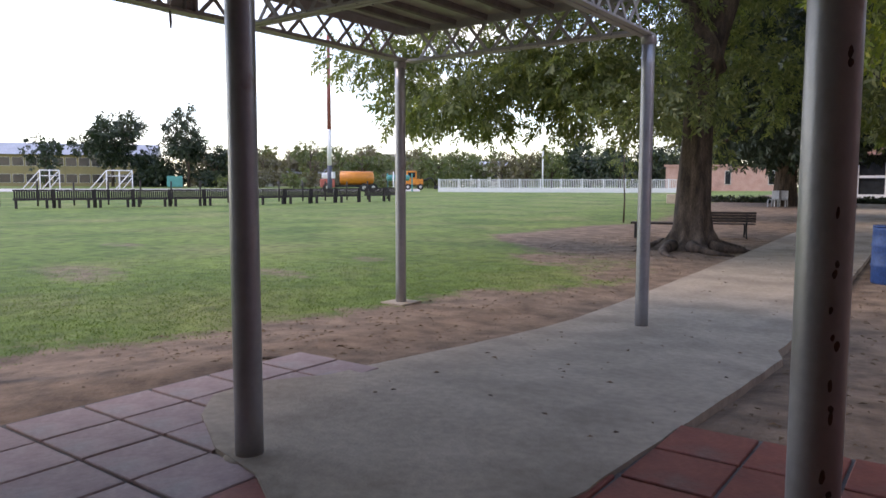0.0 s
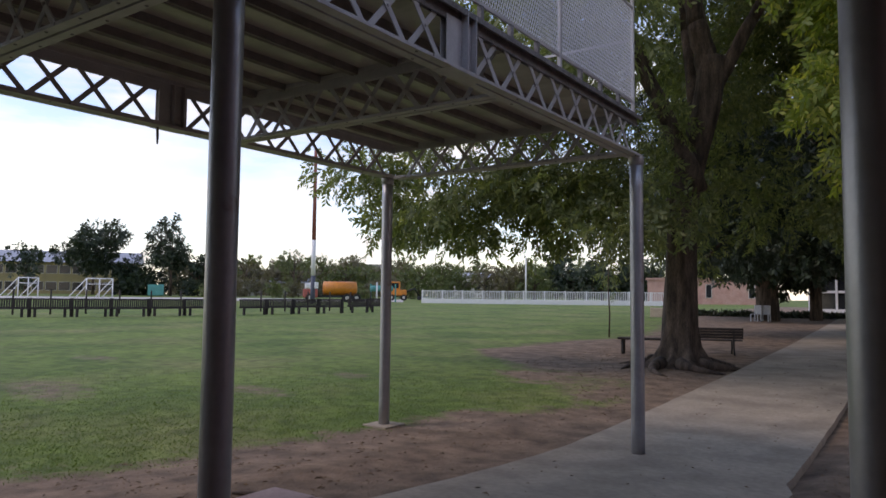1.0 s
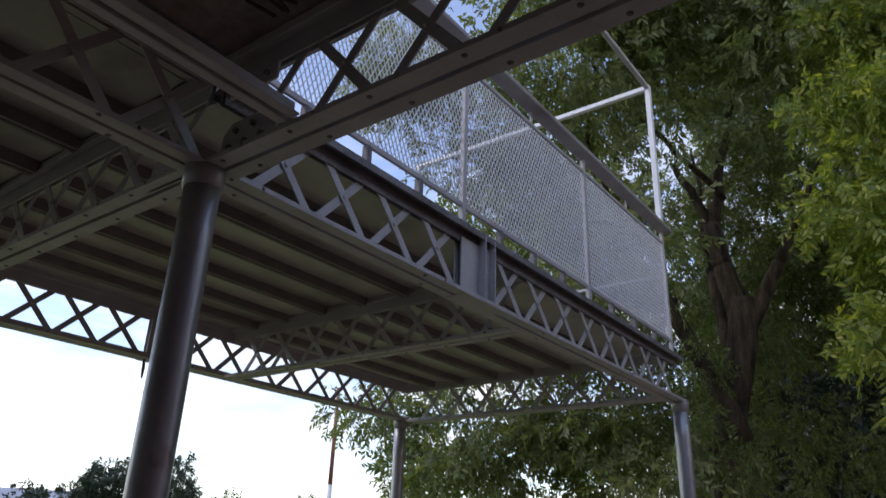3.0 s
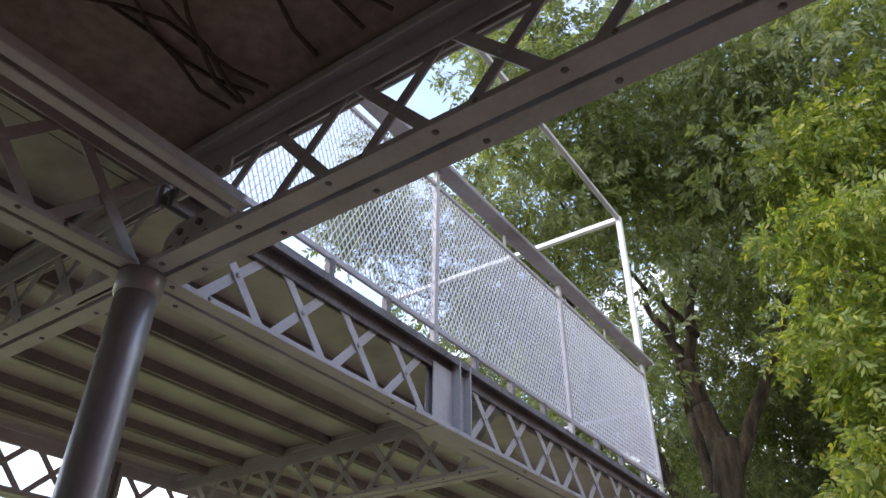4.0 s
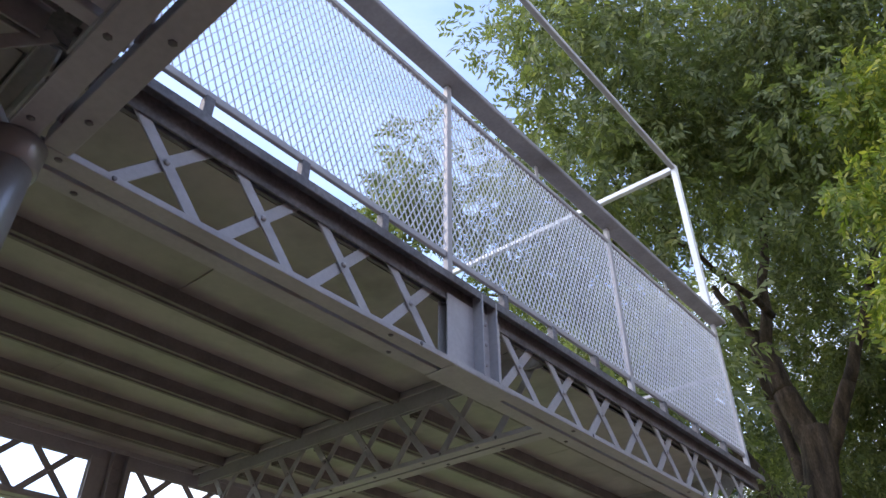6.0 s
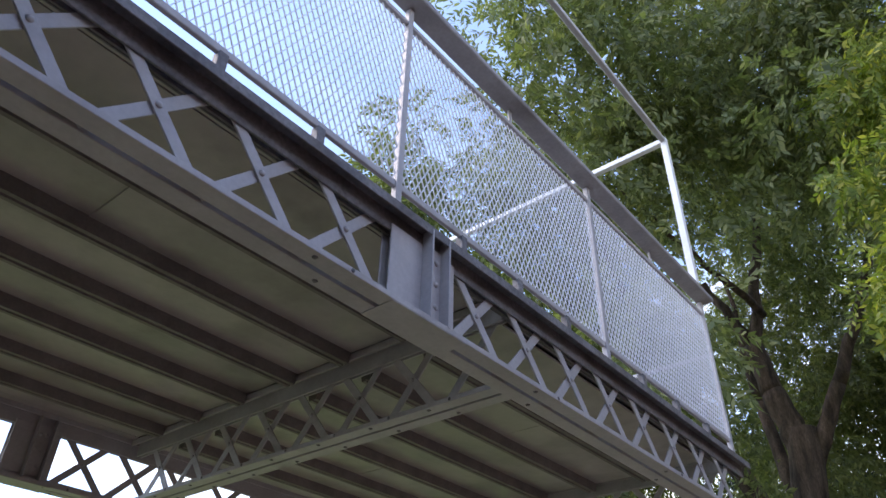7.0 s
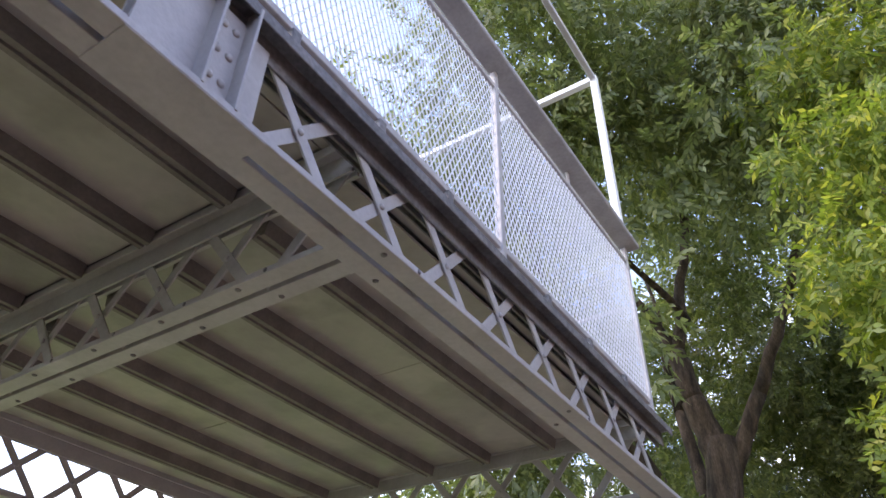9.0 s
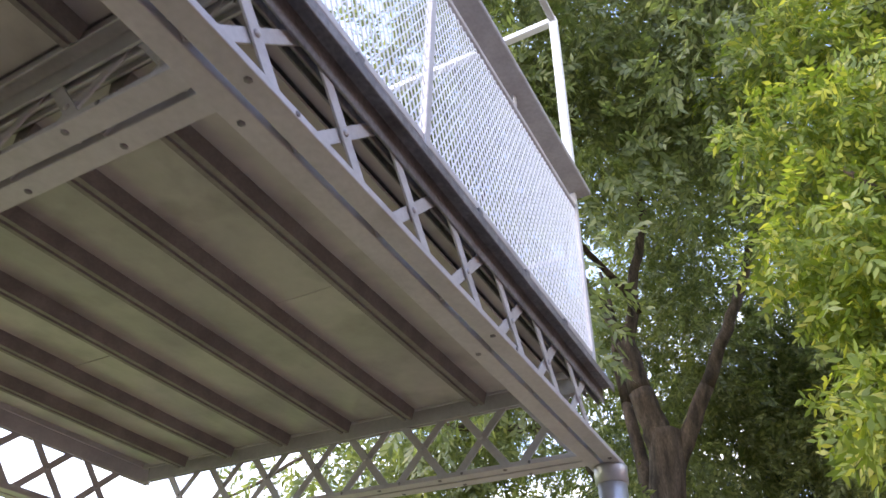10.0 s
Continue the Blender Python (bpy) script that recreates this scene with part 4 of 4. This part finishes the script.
# the two trees further along the path
for fx, fy, h, s, lab, sd in ((-9.0, 47.5, 13, 7.0, "dark spreading tree with chairs at its foot", 3), (-6.6, 49.5, 12, 6.5, "slim-trunked dark tree by the path", 8), (1.5, 36, 11, 6.0, "dark tree on the far side of the path", 15), (3.5, 58, 12, 6.0, "dark tree before the glazed building", 21)):
    far_tree(fx, fy, h, s, LEAF_DARK if sd != 15 else LEAF, lab, sd, 60, 0.34, 0.17, 60, 0.75 if sd == 3 else 0.4)


def bench_unit():
    """A slatted park bench, 1.95 m long, its back along local x."""
    b = thing("park_bench", (0, 0, 0), "dark wooden slatted bench in a long row on the field edge", "bench", "row of field benches")
    L = 1.9
    for i in range(16):
        u = -L / 2 + 0.09 + i * (L - 0.18) / 15
        part("back_slat", new_box((u - 0.041, 0.20, 0.50), (u + 0.041, 0.225, 0.92)), BENCH, b, local=True)
    part("top_rail", new_box((-L / 2, 0.19, 0.92), (L / 2, 0.24, 1.0), 0.008), BENCH, b, local=True)
    part("lower_rail", new_box((-L / 2, 0.19, 0.42), (L / 2, 0.24, 0.54), 0.008), BENCH, b, local=True)
    for k in range(4):
        part("seat_slat", new_box((-L / 2, -0.28 + k * 0.12, 0.42), (L / 2, -0.19 + k * 0.12, 0.45), 0.004), BENCH, b, local=True)
    for u in (-L / 2 + 0.05, L / 2 - 0.42):
        part("leg", new_box((u, -0.26, 0), (u + 0.13, -0.13, 0.42), 0.004), BENCH, b, local=True)
    part("end_post", new_box((L / 2 - 0.06, 0.14, -0.02), (L / 2 + 0.12, 0.30, 1.02), 0.01), BENCH, b, local=True)
    return b


proto = bench_unit()
proto_used = False
for (ax, ay), (bx, by), n in (((-40.56, 17.1), (-36.6, 28.6), 6), ((-36.3, 29.9), (-34.8, 37.8), 4), ((-34.8, 38.3), (-34.4, 42.2), 2)):
    turn = math.degrees(math.atan2(by - ay, bx - ax))
    for i in range(n):
        u = (i + 0.5) / n
        qx, qy = ax + (bx - ax) * u, ay + (by - ay) * u
        m = pose(qx, qy, ground_z(qx, qy), 0, 0, turn)
        if proto_used:
            copy_thing(proto, m)
        else:
            proto.matrix_basis, proto_used = m, True


def field_post(x, y, h):
    z = ground_z(x, y)
    tagged(part("fence_post", tube(bmesh.new(), [(x, y, z - 0.1), (x, y, z + h)], [0.06, 0.05], 6), BENCH), "dark thin wooden fence post behind the benches", "post", "posts behind the benches")


for i in range(17):
    u = i / 16
    field_post(-44.5 + 6.8 * u, 14 + 30 * u, 1.45)


def build_goal(b0, b1, d, h):
    a, b = Vector((*polar(b0, d), 0)), Vector((*polar(b1, d), 0))
    z = ground_z(a.x, a.y)
    back = Vector((-a.y, a.x, 0)).normalized()
    away = a.normalized()
    g = thing("football_goal", (a.x, a.y, z), "white tubular football goal with braced back frame", "goal", "goals on the field")
    off = (b - a).normalized() * -2.0 + away * 1.2

    def bar(nm, p, q, r=0.075):
        part(nm, tube(bmesh.new(), [p, q], [r, r], 6), WHITE, g)
    up, A, B = Vector((0, 0, h)), a + Vector((0, 0, z)), b + Vector((0, 0, z))
    for p in (A, B, (A + B) / 2 + away * 0.8):
        bar("upright", p, p + up)
    bar("crossbar", A + up, B + up)
    bar("crossbar", A + up * 0.72, B + up * 0.72, 0.05)
    for p in (A, B):
        bar("brace", p + up, p + off, 0.06)
        bar("brace", p + up * 0.65, p + off * 0.6, 0.05)
    bar("ground_bar", A + off, B + off, 0.05)


build_goal(61.2, 59.5, 97, 2.4)
build_goal(65.4, 64.2, 104, 2.4)


def building(name, b0, b1, d, h, wall, label, storeys=2, roof_h=0.0, bays=8, pitch_mat=None, win=DARKGLASS, d1=None, win_frac=0.62):
    """A long block seen from the front: wall, roof, rows of windows with frames."""
    a, b = Vector((*polar(b0, d), 0)), Vector((*polar(b1, d1 or d), 0))
    z = ground_z(a.x, a.y) - 0.3
    ang = math.degrees(math.atan2((b - a).y, (b - a).x))
    L = (b - a).length
    t = thing(name, (a.x, a.y, z), label, "building", rz=ang)
    part("wall", new_box((0, 0, 0), (L, 9, h)), wall, t, local=True)
    if roof_h:
        bm = bmesh.new()
        v = [bm.verts.new(p) for p in ((-0.6, -0.8, h), (L + 0.6, -0.8, h), (L + 0.6, 4.5, h + roof_h), (-0.6, 4.5, h + roof_h), (-0.6, 9.8, h), (L + 0.6, 9.8, h))]
        for f in ((0, 1, 2, 3), (3, 2, 5, 4), (0, 3, 4), (1, 5, 2), (0, 4, 5, 1)):
            bm.faces.new([v[i] for i in f])
        part("roof", bm, pitch_mat or ROOF, t, local=True)
    else:
        part("roof", new_box((-0.2, -0.2, h), (L + 0.2, 9.2, h + 0.25)), pitch_mat or wall, t, local=True)
    sh = h / storeys
    glass = mesh_of("pane", new_box((-0.5, -0.03, -0.5), (0.5, 0.0, 0.5)), win)
    for s in range(storeys):
        for i in range(bays):
            w = L / bays * win_frac
            cx, cz = L * (i + 0.5) / bays, sh * (s + 0.58)
            f = part("window", new_box((cx - w / 2 - 0.08, -0.026, cz - sh * 0.24 - 0.08), (cx + w / 2 + 0.08, -0.002, cz + sh * 0.24 + 0.08)), PALE, t, local=True)
            piece("pane", glass, Matrix.Translation((cx, -0.03, cz)) @ Matrix.Diagonal((w, 1, sh * 0.48, 1)), f)
    return t


building("school_building", 74, 58, 150, 5.8, OCHRE, "long two-storey ochre school block with pale metal roof", 2, 2.2, 20, d1=140, win_frac=0.8)
building("low_building", 52, 45, 160, 3.2, PALE, "low pale rendered building behind far trees", 1, 1.0, 9, win_frac=0.3)
building("apartment_block", 41.5, 39, 190, 8.6, PALE, "pale flat-roofed apartment block far behind the trees", 3, 0, 6)
building("low_building", 34, 31, 150, 4.5, PALE, "pale house beyond the white fence", 1, 1.2, 4)
building("brick_building", 19, 10.2, 98, 3.4, BRICK, "pink brick wall building beyond the big trees", 1, 0, 3, win_frac=0.12)

# pale running track beyond the benches
bm = bmesh.new()
rows = [[bm.verts.new((*polar(b, d), ground_z(*polar(b, d)) + 0.03)) for d in (88, 94, 100, 106)] for b in range(84, 37, -2)]
for p, q in zip(rows, rows[1:]):
    for k in range(3):
        bm.faces.new((p[k], q[k], q[k + 1], p[k + 1]))
tagged(part("road", bm, PALE), "pale dusty track across the far field", "track", kind="structure")

# teal container, mast, poles
cx, cy = polar(56.6, 118)
z = ground_z(cx, cy)
t = thing("container", (cx, cy, z), "teal site container before dark bushes", "container", rz=-33)
part("shell", new_box((-1.9, -1.1, 0.1), (1.9, 1.1, 1.75), 0.04), TEAL, t, local=True)
for i in range(9):
    part("corrugation", new_box((-1.8 + i * 0.42, -1.14, 0.2), (-1.6 + i * 0.42, -1.102, 1.65)), TEAL, t, local=True)

cx, cy = polar(45.1, 80)
z = ground_z(cx, cy)
t = thing("mast", (cx, cy, z), "tall mast banded dark, white and dull red", "mast")
for nm, z0, z1, mat in (("dark_band", -0.3, 3.0, MAST_DARK), ("white_band", 3.0, 6.9, WHITE), ("red_band", 6.9, 17.0, MAST_RED)):
    part(nm, tube(bmesh.new(), [(cx, cy, z + z0), (cx, cy, z + z1)], [0.27 - z0 * 0.006, 0.27 - z1 * 0.006], 12), mat, t)
for a in (0.5, 2.6):
    part("guy_box", new_box((cx + 0.35 * math.cos(a) - 0.2, cy + 0.35 * math.sin(a) - 0.2, z + 1.6), (cx + 0.35 * math.cos(a) + 0.2, cy + 0.35 * math.sin(a) + 0.2, z + 2.3), 0.03), WHITE, t)
for bb, d, h, lab in ((28.3, 92, 6.0, "thin white pole behind the white fence"), (40.1, 86, 2.4, "thin pale sign pole by the tanker")):
    cx, cy = polar(bb, d)
    z = ground_z(cx, cy)
    tagged(part("pole", tube(bmesh.new(), [(cx, cy, z - 0.2), (cx, cy, z + h)], [0.11, 0.08], 8), WHITE), lab, "pole")


def wheel(parent, x, y, z, r, w):
    m = Matrix.Translation((x, y, z)) @ Matrix.Rotation(math.pi / 2, 4, "X")
    bm = bmesh.new()
    bmesh.ops.create_cone(bm, cap_ends=True, segments=16, radius1=r, radius2=r, depth=w, matrix=m)
    wh = part("wheel", bm, RUBBER, parent, local=True)
    bm = bmesh.new()
    bmesh.ops.create_cone(bm, cap_ends=True, segments=12, radius1=r * 0.5, radius2=r * 0.45, depth=w + 0.06, matrix=m)
    part("rim", bm, PALE, wh, local=True)


def build_tanker():
    cx, cy = polar(43.0, 86)
    t = thing("tank_truck", (cx, cy, ground_z(cx, cy)), "orange tank truck with a red and white cab", "truck", rz=46)
    bm = bmesh.new()
    prof = [(-2.0, 0.5), (-1.9, 0.80), (1.9, 0.80), (2.0, 0.5)]
    tube(bm, [(p, 0, 1.62) for p, r in prof], [r for p, r in prof], 20)
    part("tank", bm, ORANGE, t, local=True)
    part("chassis", new_box((-4.0, -0.5, 0.55), (2.4, 0.5, 0.8)), RUBBER, t, local=True)
    cab = part("cab", new_box((-4.3, -1.1, 0.5), (-2.6, 1.1, 1.5), 0.1), RED, t, local=True)
    part("cab_top", new_box((-4.1, -1.05, 1.5), (-2.7, 1.05, 2.2), 0.15), WHITE, t, local=True)
    part("windscreen", new_box((-4.15, -0.9, 1.55), (-4.08, 0.9, 2.05)), DARKGLASS, cab, local=True)
    for x in (-3.5, 0.8, 1.9):
        for s in (-1, 1):
            wheel(t, x, s * 0.95, 0.5, 0.5, 0.3)


def build_digger():
    cx, cy = polar(38.5, 100)
    t = thing("backhoe", (cx, cy, ground_z(cx, cy)), "orange backhoe loader with a raised arm", "machine", rz=40)
    part("body", new_box((-1.2, -0.9, 0.7), (1.3, 0.9, 1.5), 0.1), ORANGE, t, local=True)
    part("cab", new_box((-1.0, -0.8, 1.5), (0.4, 0.8, 2.6), 0.08), ORANGE, t, local=True)
    part("window", new_box((-0.8, -0.83, 1.7), (0.2, -0.802, 2.4)), DARKGLASS, t, local=True)
    part("arm", tube(bmesh.new(), [(1.2, 0, 1.2), (2.4, 0, 1.7), (3.1, 0, 0.6)], [0.16, 0.14, 0.1], 6), RUBBER, t, local=True)
    part("bucket", new_box((2.8, -0.5, 0.1), (3.5, 0.5, 0.6), 0.08), RUBBER, t, local=True)
    for x in (-0.8, 0.9):
        for s in (-1, 1):
            wheel(t, x, s * 0.8, 0.42, 0.42, 0.3)
    cx, cy = polar(39.6, 88)
    t = thing("playground_frame", (cx, cy, ground_z(cx, cy)), "green metal machine frame beside the tanker", "frame", rz=45)
    for x in (-1.5, 0, 1.5):
        part("leg", new_box((x - 0.08, -0.08, 0), (x + 0.08, 0.08, 2.2)), TEAL, t, local=True)
    part("hopper", new_box((-1.6, -0.6, 1.3), (1.2, 0.6, 2.0), 0.2), TEAL, t, local=True)


build_tanker()
build_digger()


def build_white_fence():
    a, b = Vector((*polar(36.55, 86), 0)), Vector((*polar(16.5, 86), 0))
    L = (b - a).length
    ang = math.degrees(math.atan2((b - a).y, (b - a).x))
    z = ground_z(a.x, a.y)
    t = thing("picket_fence", (a.x, a.y, z), "white picket fence standing on a low pale wall", "fence", rz=ang)
    part("base_wall", new_box((0, -0.12, -0.4), (L, 0.12, 0.52), 0.02), WHITE, t, local=True)
    part("rail", new_box((0, -0.03, 1.42), (L, 0.03, 1.50)), WHITE, t, local=True)
    slat = mesh_of("picket", new_box((-0.035, -0.02, 0.52), (0.035, 0.02, 1.46)), WHITE)
    post_me = mesh_of("fence_post", new_box((-0.09, -0.07, 0.52), (0.09, 0.07, 1.56)), WHITE)
    n = int(L / 0.2)
    for i in range(n):
        if i % 12 == 0:
            piece("fence_post", post_me, Matrix.Translation((i * 0.2 + 0.1, 0, 0)), t)
        else:
            piece("picket", slat, Matrix.Translation((i * 0.2 + 0.1, 0, 0)), t)


build_white_fence()


# glazed building at the far end of the path
def build_glazed():
    t = thing("glazed_pavilion", (-9.3, 66, ground_z(-6, 66) - 0.25), "glazed pavilion with white mullions under a brick fascia", "building")
    part("wall", new_box((0, 0.4, 0), (26, 8, 6.0)), BRICK, t, local=True)
    part("glass", new_box((0.3, 0.30, 0.6), (25.7, 0.38, 3.7)), DARKGLASS, t, local=True)
    part("plinth", new_box((0, 0.0, 0), (26, 0.4, 0.6)), WHITE, t, local=True)
    part("transom", new_box((0, 0.15, 1.9), (26, 0.29, 2.1)), WHITE, t, local=True)
    part("fascia", new_box((-0.2, -0.4, 3.7), (26.2, 0.38, 4.3), 0.03), BRICK, t, local=True)
    for i in range(14):
        part("mullion", new_box((i * 1.98 + 0.0, 0.1, 0.6), (i * 1.98 + 0.16, 0.29, 3.7)), WHITE, t, local=True)


build_glazed()

# long low strip of dark leaves for the shaded ground before the far yard, and a paved strip beyond
rng2 = np.random.default_rng(9)
hp = np.stack((rng2.uniform(-17, -3.6, 2600), rng2.uniform(52.6, 54.2, 2600), rng2.uniform(0, 0.16, 2600)), axis=1)
hp[:, 2] += [ground_z(a, b) for a, b in hp[:, :2]]
hedge = thing("hedge", (-10, 53.4, ground_z(-10, 53.4)), "low dark leaf strip standing in for shaded ground along the yard", "hedge")
quads("leaves", sprigs(rng2, hp, rng2.normal(0, 1, (2600, 3)), 0.3, 0.22, 0.1, 6, -0.3), SHADE_STRIP, hedge, "stuff")
zc = ground_z(-15.9, 48.5)
t = thing("planter_block", (-15.9, 48.5, zc), "low grey concrete block on the bare soil", "block")
part("block", new_box((-16.5, 48.2, zc - 0.05), (-15.2, 48.9, zc + 0.62), 0.05), CONCRETE, t)


# bench by the tree, back toward the path
def build_tree_bench(x, y, rz, L, label):
    b = thing("garden_bench", (x, y, ground_z(x, y)), label, "bench", rz=rz)
    for k in range(4):
        part("back_slat", new_box((-L / 2, 0.20 + 0.02 * k, 0.48 + 0.08 * k), (L / 2, 0.235 + 0.02 * k, 0.55 + 0.08 * k), 0.006), BENCH, b, local=True)
    for k in range(5):
        part("seat_slat", new_box((-L / 2, -0.30 + k * 0.1, 0.41), (L / 2, -0.22 + k * 0.1, 0.44), 0.005), BENCH, b, local=True)
    for u in (-L / 2 + 0.25, L / 2 - 0.25):
        part("iron_leg", tube(bmesh.new(), [(u, -0.32, 0), (u, -0.22, 0.2), (u, -0.26, 0.40)], [0.025] * 3, 6), RUBBER, b, local=True)
        part("iron_leg", tube(bmesh.new(), [(u, 0.34, 0), (u, 0.20, 0.22), (u, 0.19, 0.42), (u, 0.28, 0.78)], [0.025] * 4, 6), RUBBER, b, local=True)


build_tree_bench(-5.95, 21.9, 200, 2.1, "dark slatted iron-legged bench behind the big tree")


def build_table(x, y):
    t = thing("low_table", (x, y, ground_z(x, y)), "plain dark wooden backless bench beside the tree", "bench", rz=10)
    part("top", new_box((-0.75, -0.2, 0.42), (0.75, 0.2, 0.48), 0.008), BENCH, t, local=True)
    for u in (-0.62, 0.62):
        part("leg", new_box((u - 0.03, -0.16, 0), (u + 0.03, 0.16, 0.42), 0.004), RUBBER, t, local=True)


build_table(-7.25, 20.6)

# sapling on the field
sx, sy = -10.9, 27.0
sz = ground_z(sx, sy)
t = thing("sapling", (sx, sy, sz), "thin young sapling standing on the field", "sapling")
part("stem", tube(bmesh.new(), [(sx, sy, sz - 0.05), (sx + 0.03, sy, sz + 0.9), (sx - 0.03, sy, sz + 1.9), (sx - 0.02, sy, sz + 2.8)], [0.035, 0.03, 0.025, 0.012], 7), BARK, t)
rs = np.random.default_rng(3)
p3, o3 = crown_points(rs, [(sx, sy, sz + 2.5, 0.45), (sx + 0.2, sy, sz + 2.0, 0.3)], 120)
quads("crown", sprigs(rs, p3, o3), LEAF, t, "stuff")

# white plastic chairs leaning at the dark tree
def build_chair(x, y, rz):
    c = thing("garden_chair", (x, y, ground_z(x, y)), "white plastic garden chair stood against the tree", "chair", "chairs at the tree", rz=rz)
    part("seat", new_box((-0.24, -0.24, 0.40), (0.24, 0.24, 0.44), 0.02), CHAIR, c, local=True)
    part("backrest", new_box((-0.24, 0.20, 0.44), (0.24, 0.25, 0.95), 0.02), CHAIR, c, local=True)
    for u in (-0.21, 0.21):
        for v in (-0.21, 0.21):
            part("leg", new_box((u - 0.03, v - 0.03, 0), (u + 0.03, v + 0.03, 0.40), 0.006), CHAIR, c, local=True)


for i in range(2):
    build_chair(-9.35 + 0.5 * i, 46.1 + 0.1 * i, 15 * i - 20)

# blue barrel beside the path
bx, by = -0.95, 14.1
bz = ground_z(bx, by)
t = thing("barrel", (bx, by, bz), "blue plastic barrel used as a bin beside the path", "barrel")
prof = [(-0.02, 0.27), (0.03, 0.295), (0.28, 0.30), (0.31, 0.312), (0.34, 0.30), (0.62, 0.30), (0.65, 0.312), (0.68, 0.30), (0.90, 0.295), (0.93, 0.305), (0.95, 0.285)]
part("body", tube(bmesh.new(), [(bx, by, bz + h) for h, r in prof], [r for h, r in prof], 24), BLUE, t)
part("rim", tube(bmesh.new(), [(bx, by, bz + 0.951), (bx, by, bz + 0.98)], [0.30, 0.30], 24), BLUE, t)


# ---- unseen walls, added to close the yard and hold back light ----
def build_back_wall():
    part_wall = new_box((-14, -4.2, -0.3), (16, -3.7, 7.2))
    tagged(part("wall_south", part_wall, PALE), "unseen pale wall added to close the yard and block light from behind", "wall", kind="structure")
    # dark and close by, so that little light reaches the columns from the east
    tagged(part("wall_east", new_box((3.0, -3.69, -0.3), (3.35, 7.2, 5.6)), DARK_BRICK), "unseen dark brick wall added to darken the yard from the east", "wall", kind="structure")
    tagged(part("wall_east_far", new_box((9.0, 7.6, -0.3), (9.4, 40, 5.5)), BRICK), "unseen plain brick wall added beside the yard trees", "wall", kind="structure")


build_back_wall()

# ---- tiles ----
floor_base = tagged(part("floor", new_box((-4.55, -3.6, 0.0), (4.0, 3.70, 0.165)), MORTAR), "tiled terrace with faded pink and red tiles", "floor", kind="structure")
tile_big = new_box((-0.217, -0.222, -0.02), (0.217, 0.222, 0.014), 0.005)
pink_me = mesh_of("tile", tile_big.copy(), TILE_PINK)
red_me = mesh_of("tile", tile_big, TILE_RED)
tr_rng = random.Random(8)
for i in range(-1, 8):
    for j in range(-5, 5):
        x, y = -4.50 + 0.225 + 0.452 * i + 0.0, 1.80 + 0.235 + 0.471 * j
        if i < 0 or x > table(y, PATH_LEFT) + 0.35 or x > -1.9:
            continue
        me = red_me if x > -2.75 and y < 2.4 else pink_me
        m = pose(x, y, 0.168 + tr_rng.uniform(-0.002, 0.002), tr_rng.uniform(-0.3, 0.3), tr_rng.uniform(-0.3, 0.3), tr_rng.uniform(-0.4, 0.4))
        piece("tile", me, m, floor_base)
floor_two = tagged(part("floor", new_box((-1.75, 3.71, 0.0), (4.0, 4.24, 0.162)), MORTAR), "tiled terrace edge with red clay tiles", "floor", kind="structure")
for i in range(12):
    for j in range(-9, 7):
        x, y = -1.28 + 0.226 + 0.455 * i - 0.455, 4.21 - 0.235 - 0.471 * (6 - j)
        if x < table(y, PATH_RIGHT) - 0.2 or x > 3.7 or y < -3.4:
            continue
        piece("tile", red_me, pose(x, y, 0.168 + tr_rng.uniform(-0.002, 0.002), tr_rng.uniform(-0.3, 0.3), 0, tr_rng.uniform(-0.4, 0.4)), floor_base if y < 3.6 else floor_two)

# a stick on the soil by the tiles
sz = ground_z(-4.6, 4.15) + 0.02
tw = thing("stick", (-4.6, 4.15, sz), "short dark dead stick lying on bare soil", "stick")
part("wood", tube(bmesh.new(), [(-4.85, 4.02, sz), (-4.6, 4.14, sz + 0.01), (-4.38, 4.30, sz)], [0.014, 0.018, 0.011], 7), BARK, tw)

# fallen leaves and grit on the bare soil
gr = np.random.default_rng(6)
lv = []
while len(lv) < 2600:
    x, y = gr.uniform(-9, 1.5), gr.uniform(3.5, 22)
    if -4.2 < x < -1.2 and gr.random() > 0.12:
        continue
    if x < -4 and bare(x, y) < 0.5:
        continue
    z = (slab_z(y) + 0.012) if -3.7 < x < -1.4 else ground_z(x, y) + 0.012
    a, s = gr.uniform(0, 6.28), gr.uniform(0.015, 0.04)
    c, sn = math.cos(a) * s, math.sin(a) * s
    lv.append(((x - c, y - sn, z), (x - sn * 0.4, y + c * 0.4, z + 0.012), (x + c, y + sn, z), (x + sn * 0.4, y - c * 0.4, z + 0.008)))
tagged(quads("fallen_leaves", lv, DRYLEAF, kind="stuff"), "brown fallen leaves scattered on the soil and path", "leaves")

# small clods of earth on the bare strip by the tiles
clods = bmesh.new()
cr = random.Random(12)
made = 0
while made < 340:
    x, y = cr.uniform(-8.2, -3.9), cr.uniform(2.6, 10.5)
    if bare(x, y) < 0.7 or -4.6 < x and y < 3.9:
        continue
    q = cr.uniform(0.004, 0.010)
    bmesh.ops.create_icosphere(clods, subdivisions=1, radius=q, matrix=Matrix.Translation((x, y, ground_z(x, y) + q * 0.25)) @ Matrix.Rotation(cr.uniform(0, 6), 4, "Z") @ Matrix.Diagonal((1.4, 1.0, 0.6, 1)))
    made += 1
tagged(part("soil_clods", clods, CLOD), "small brown earth clods on the bare soil", "soil", kind="stuff")
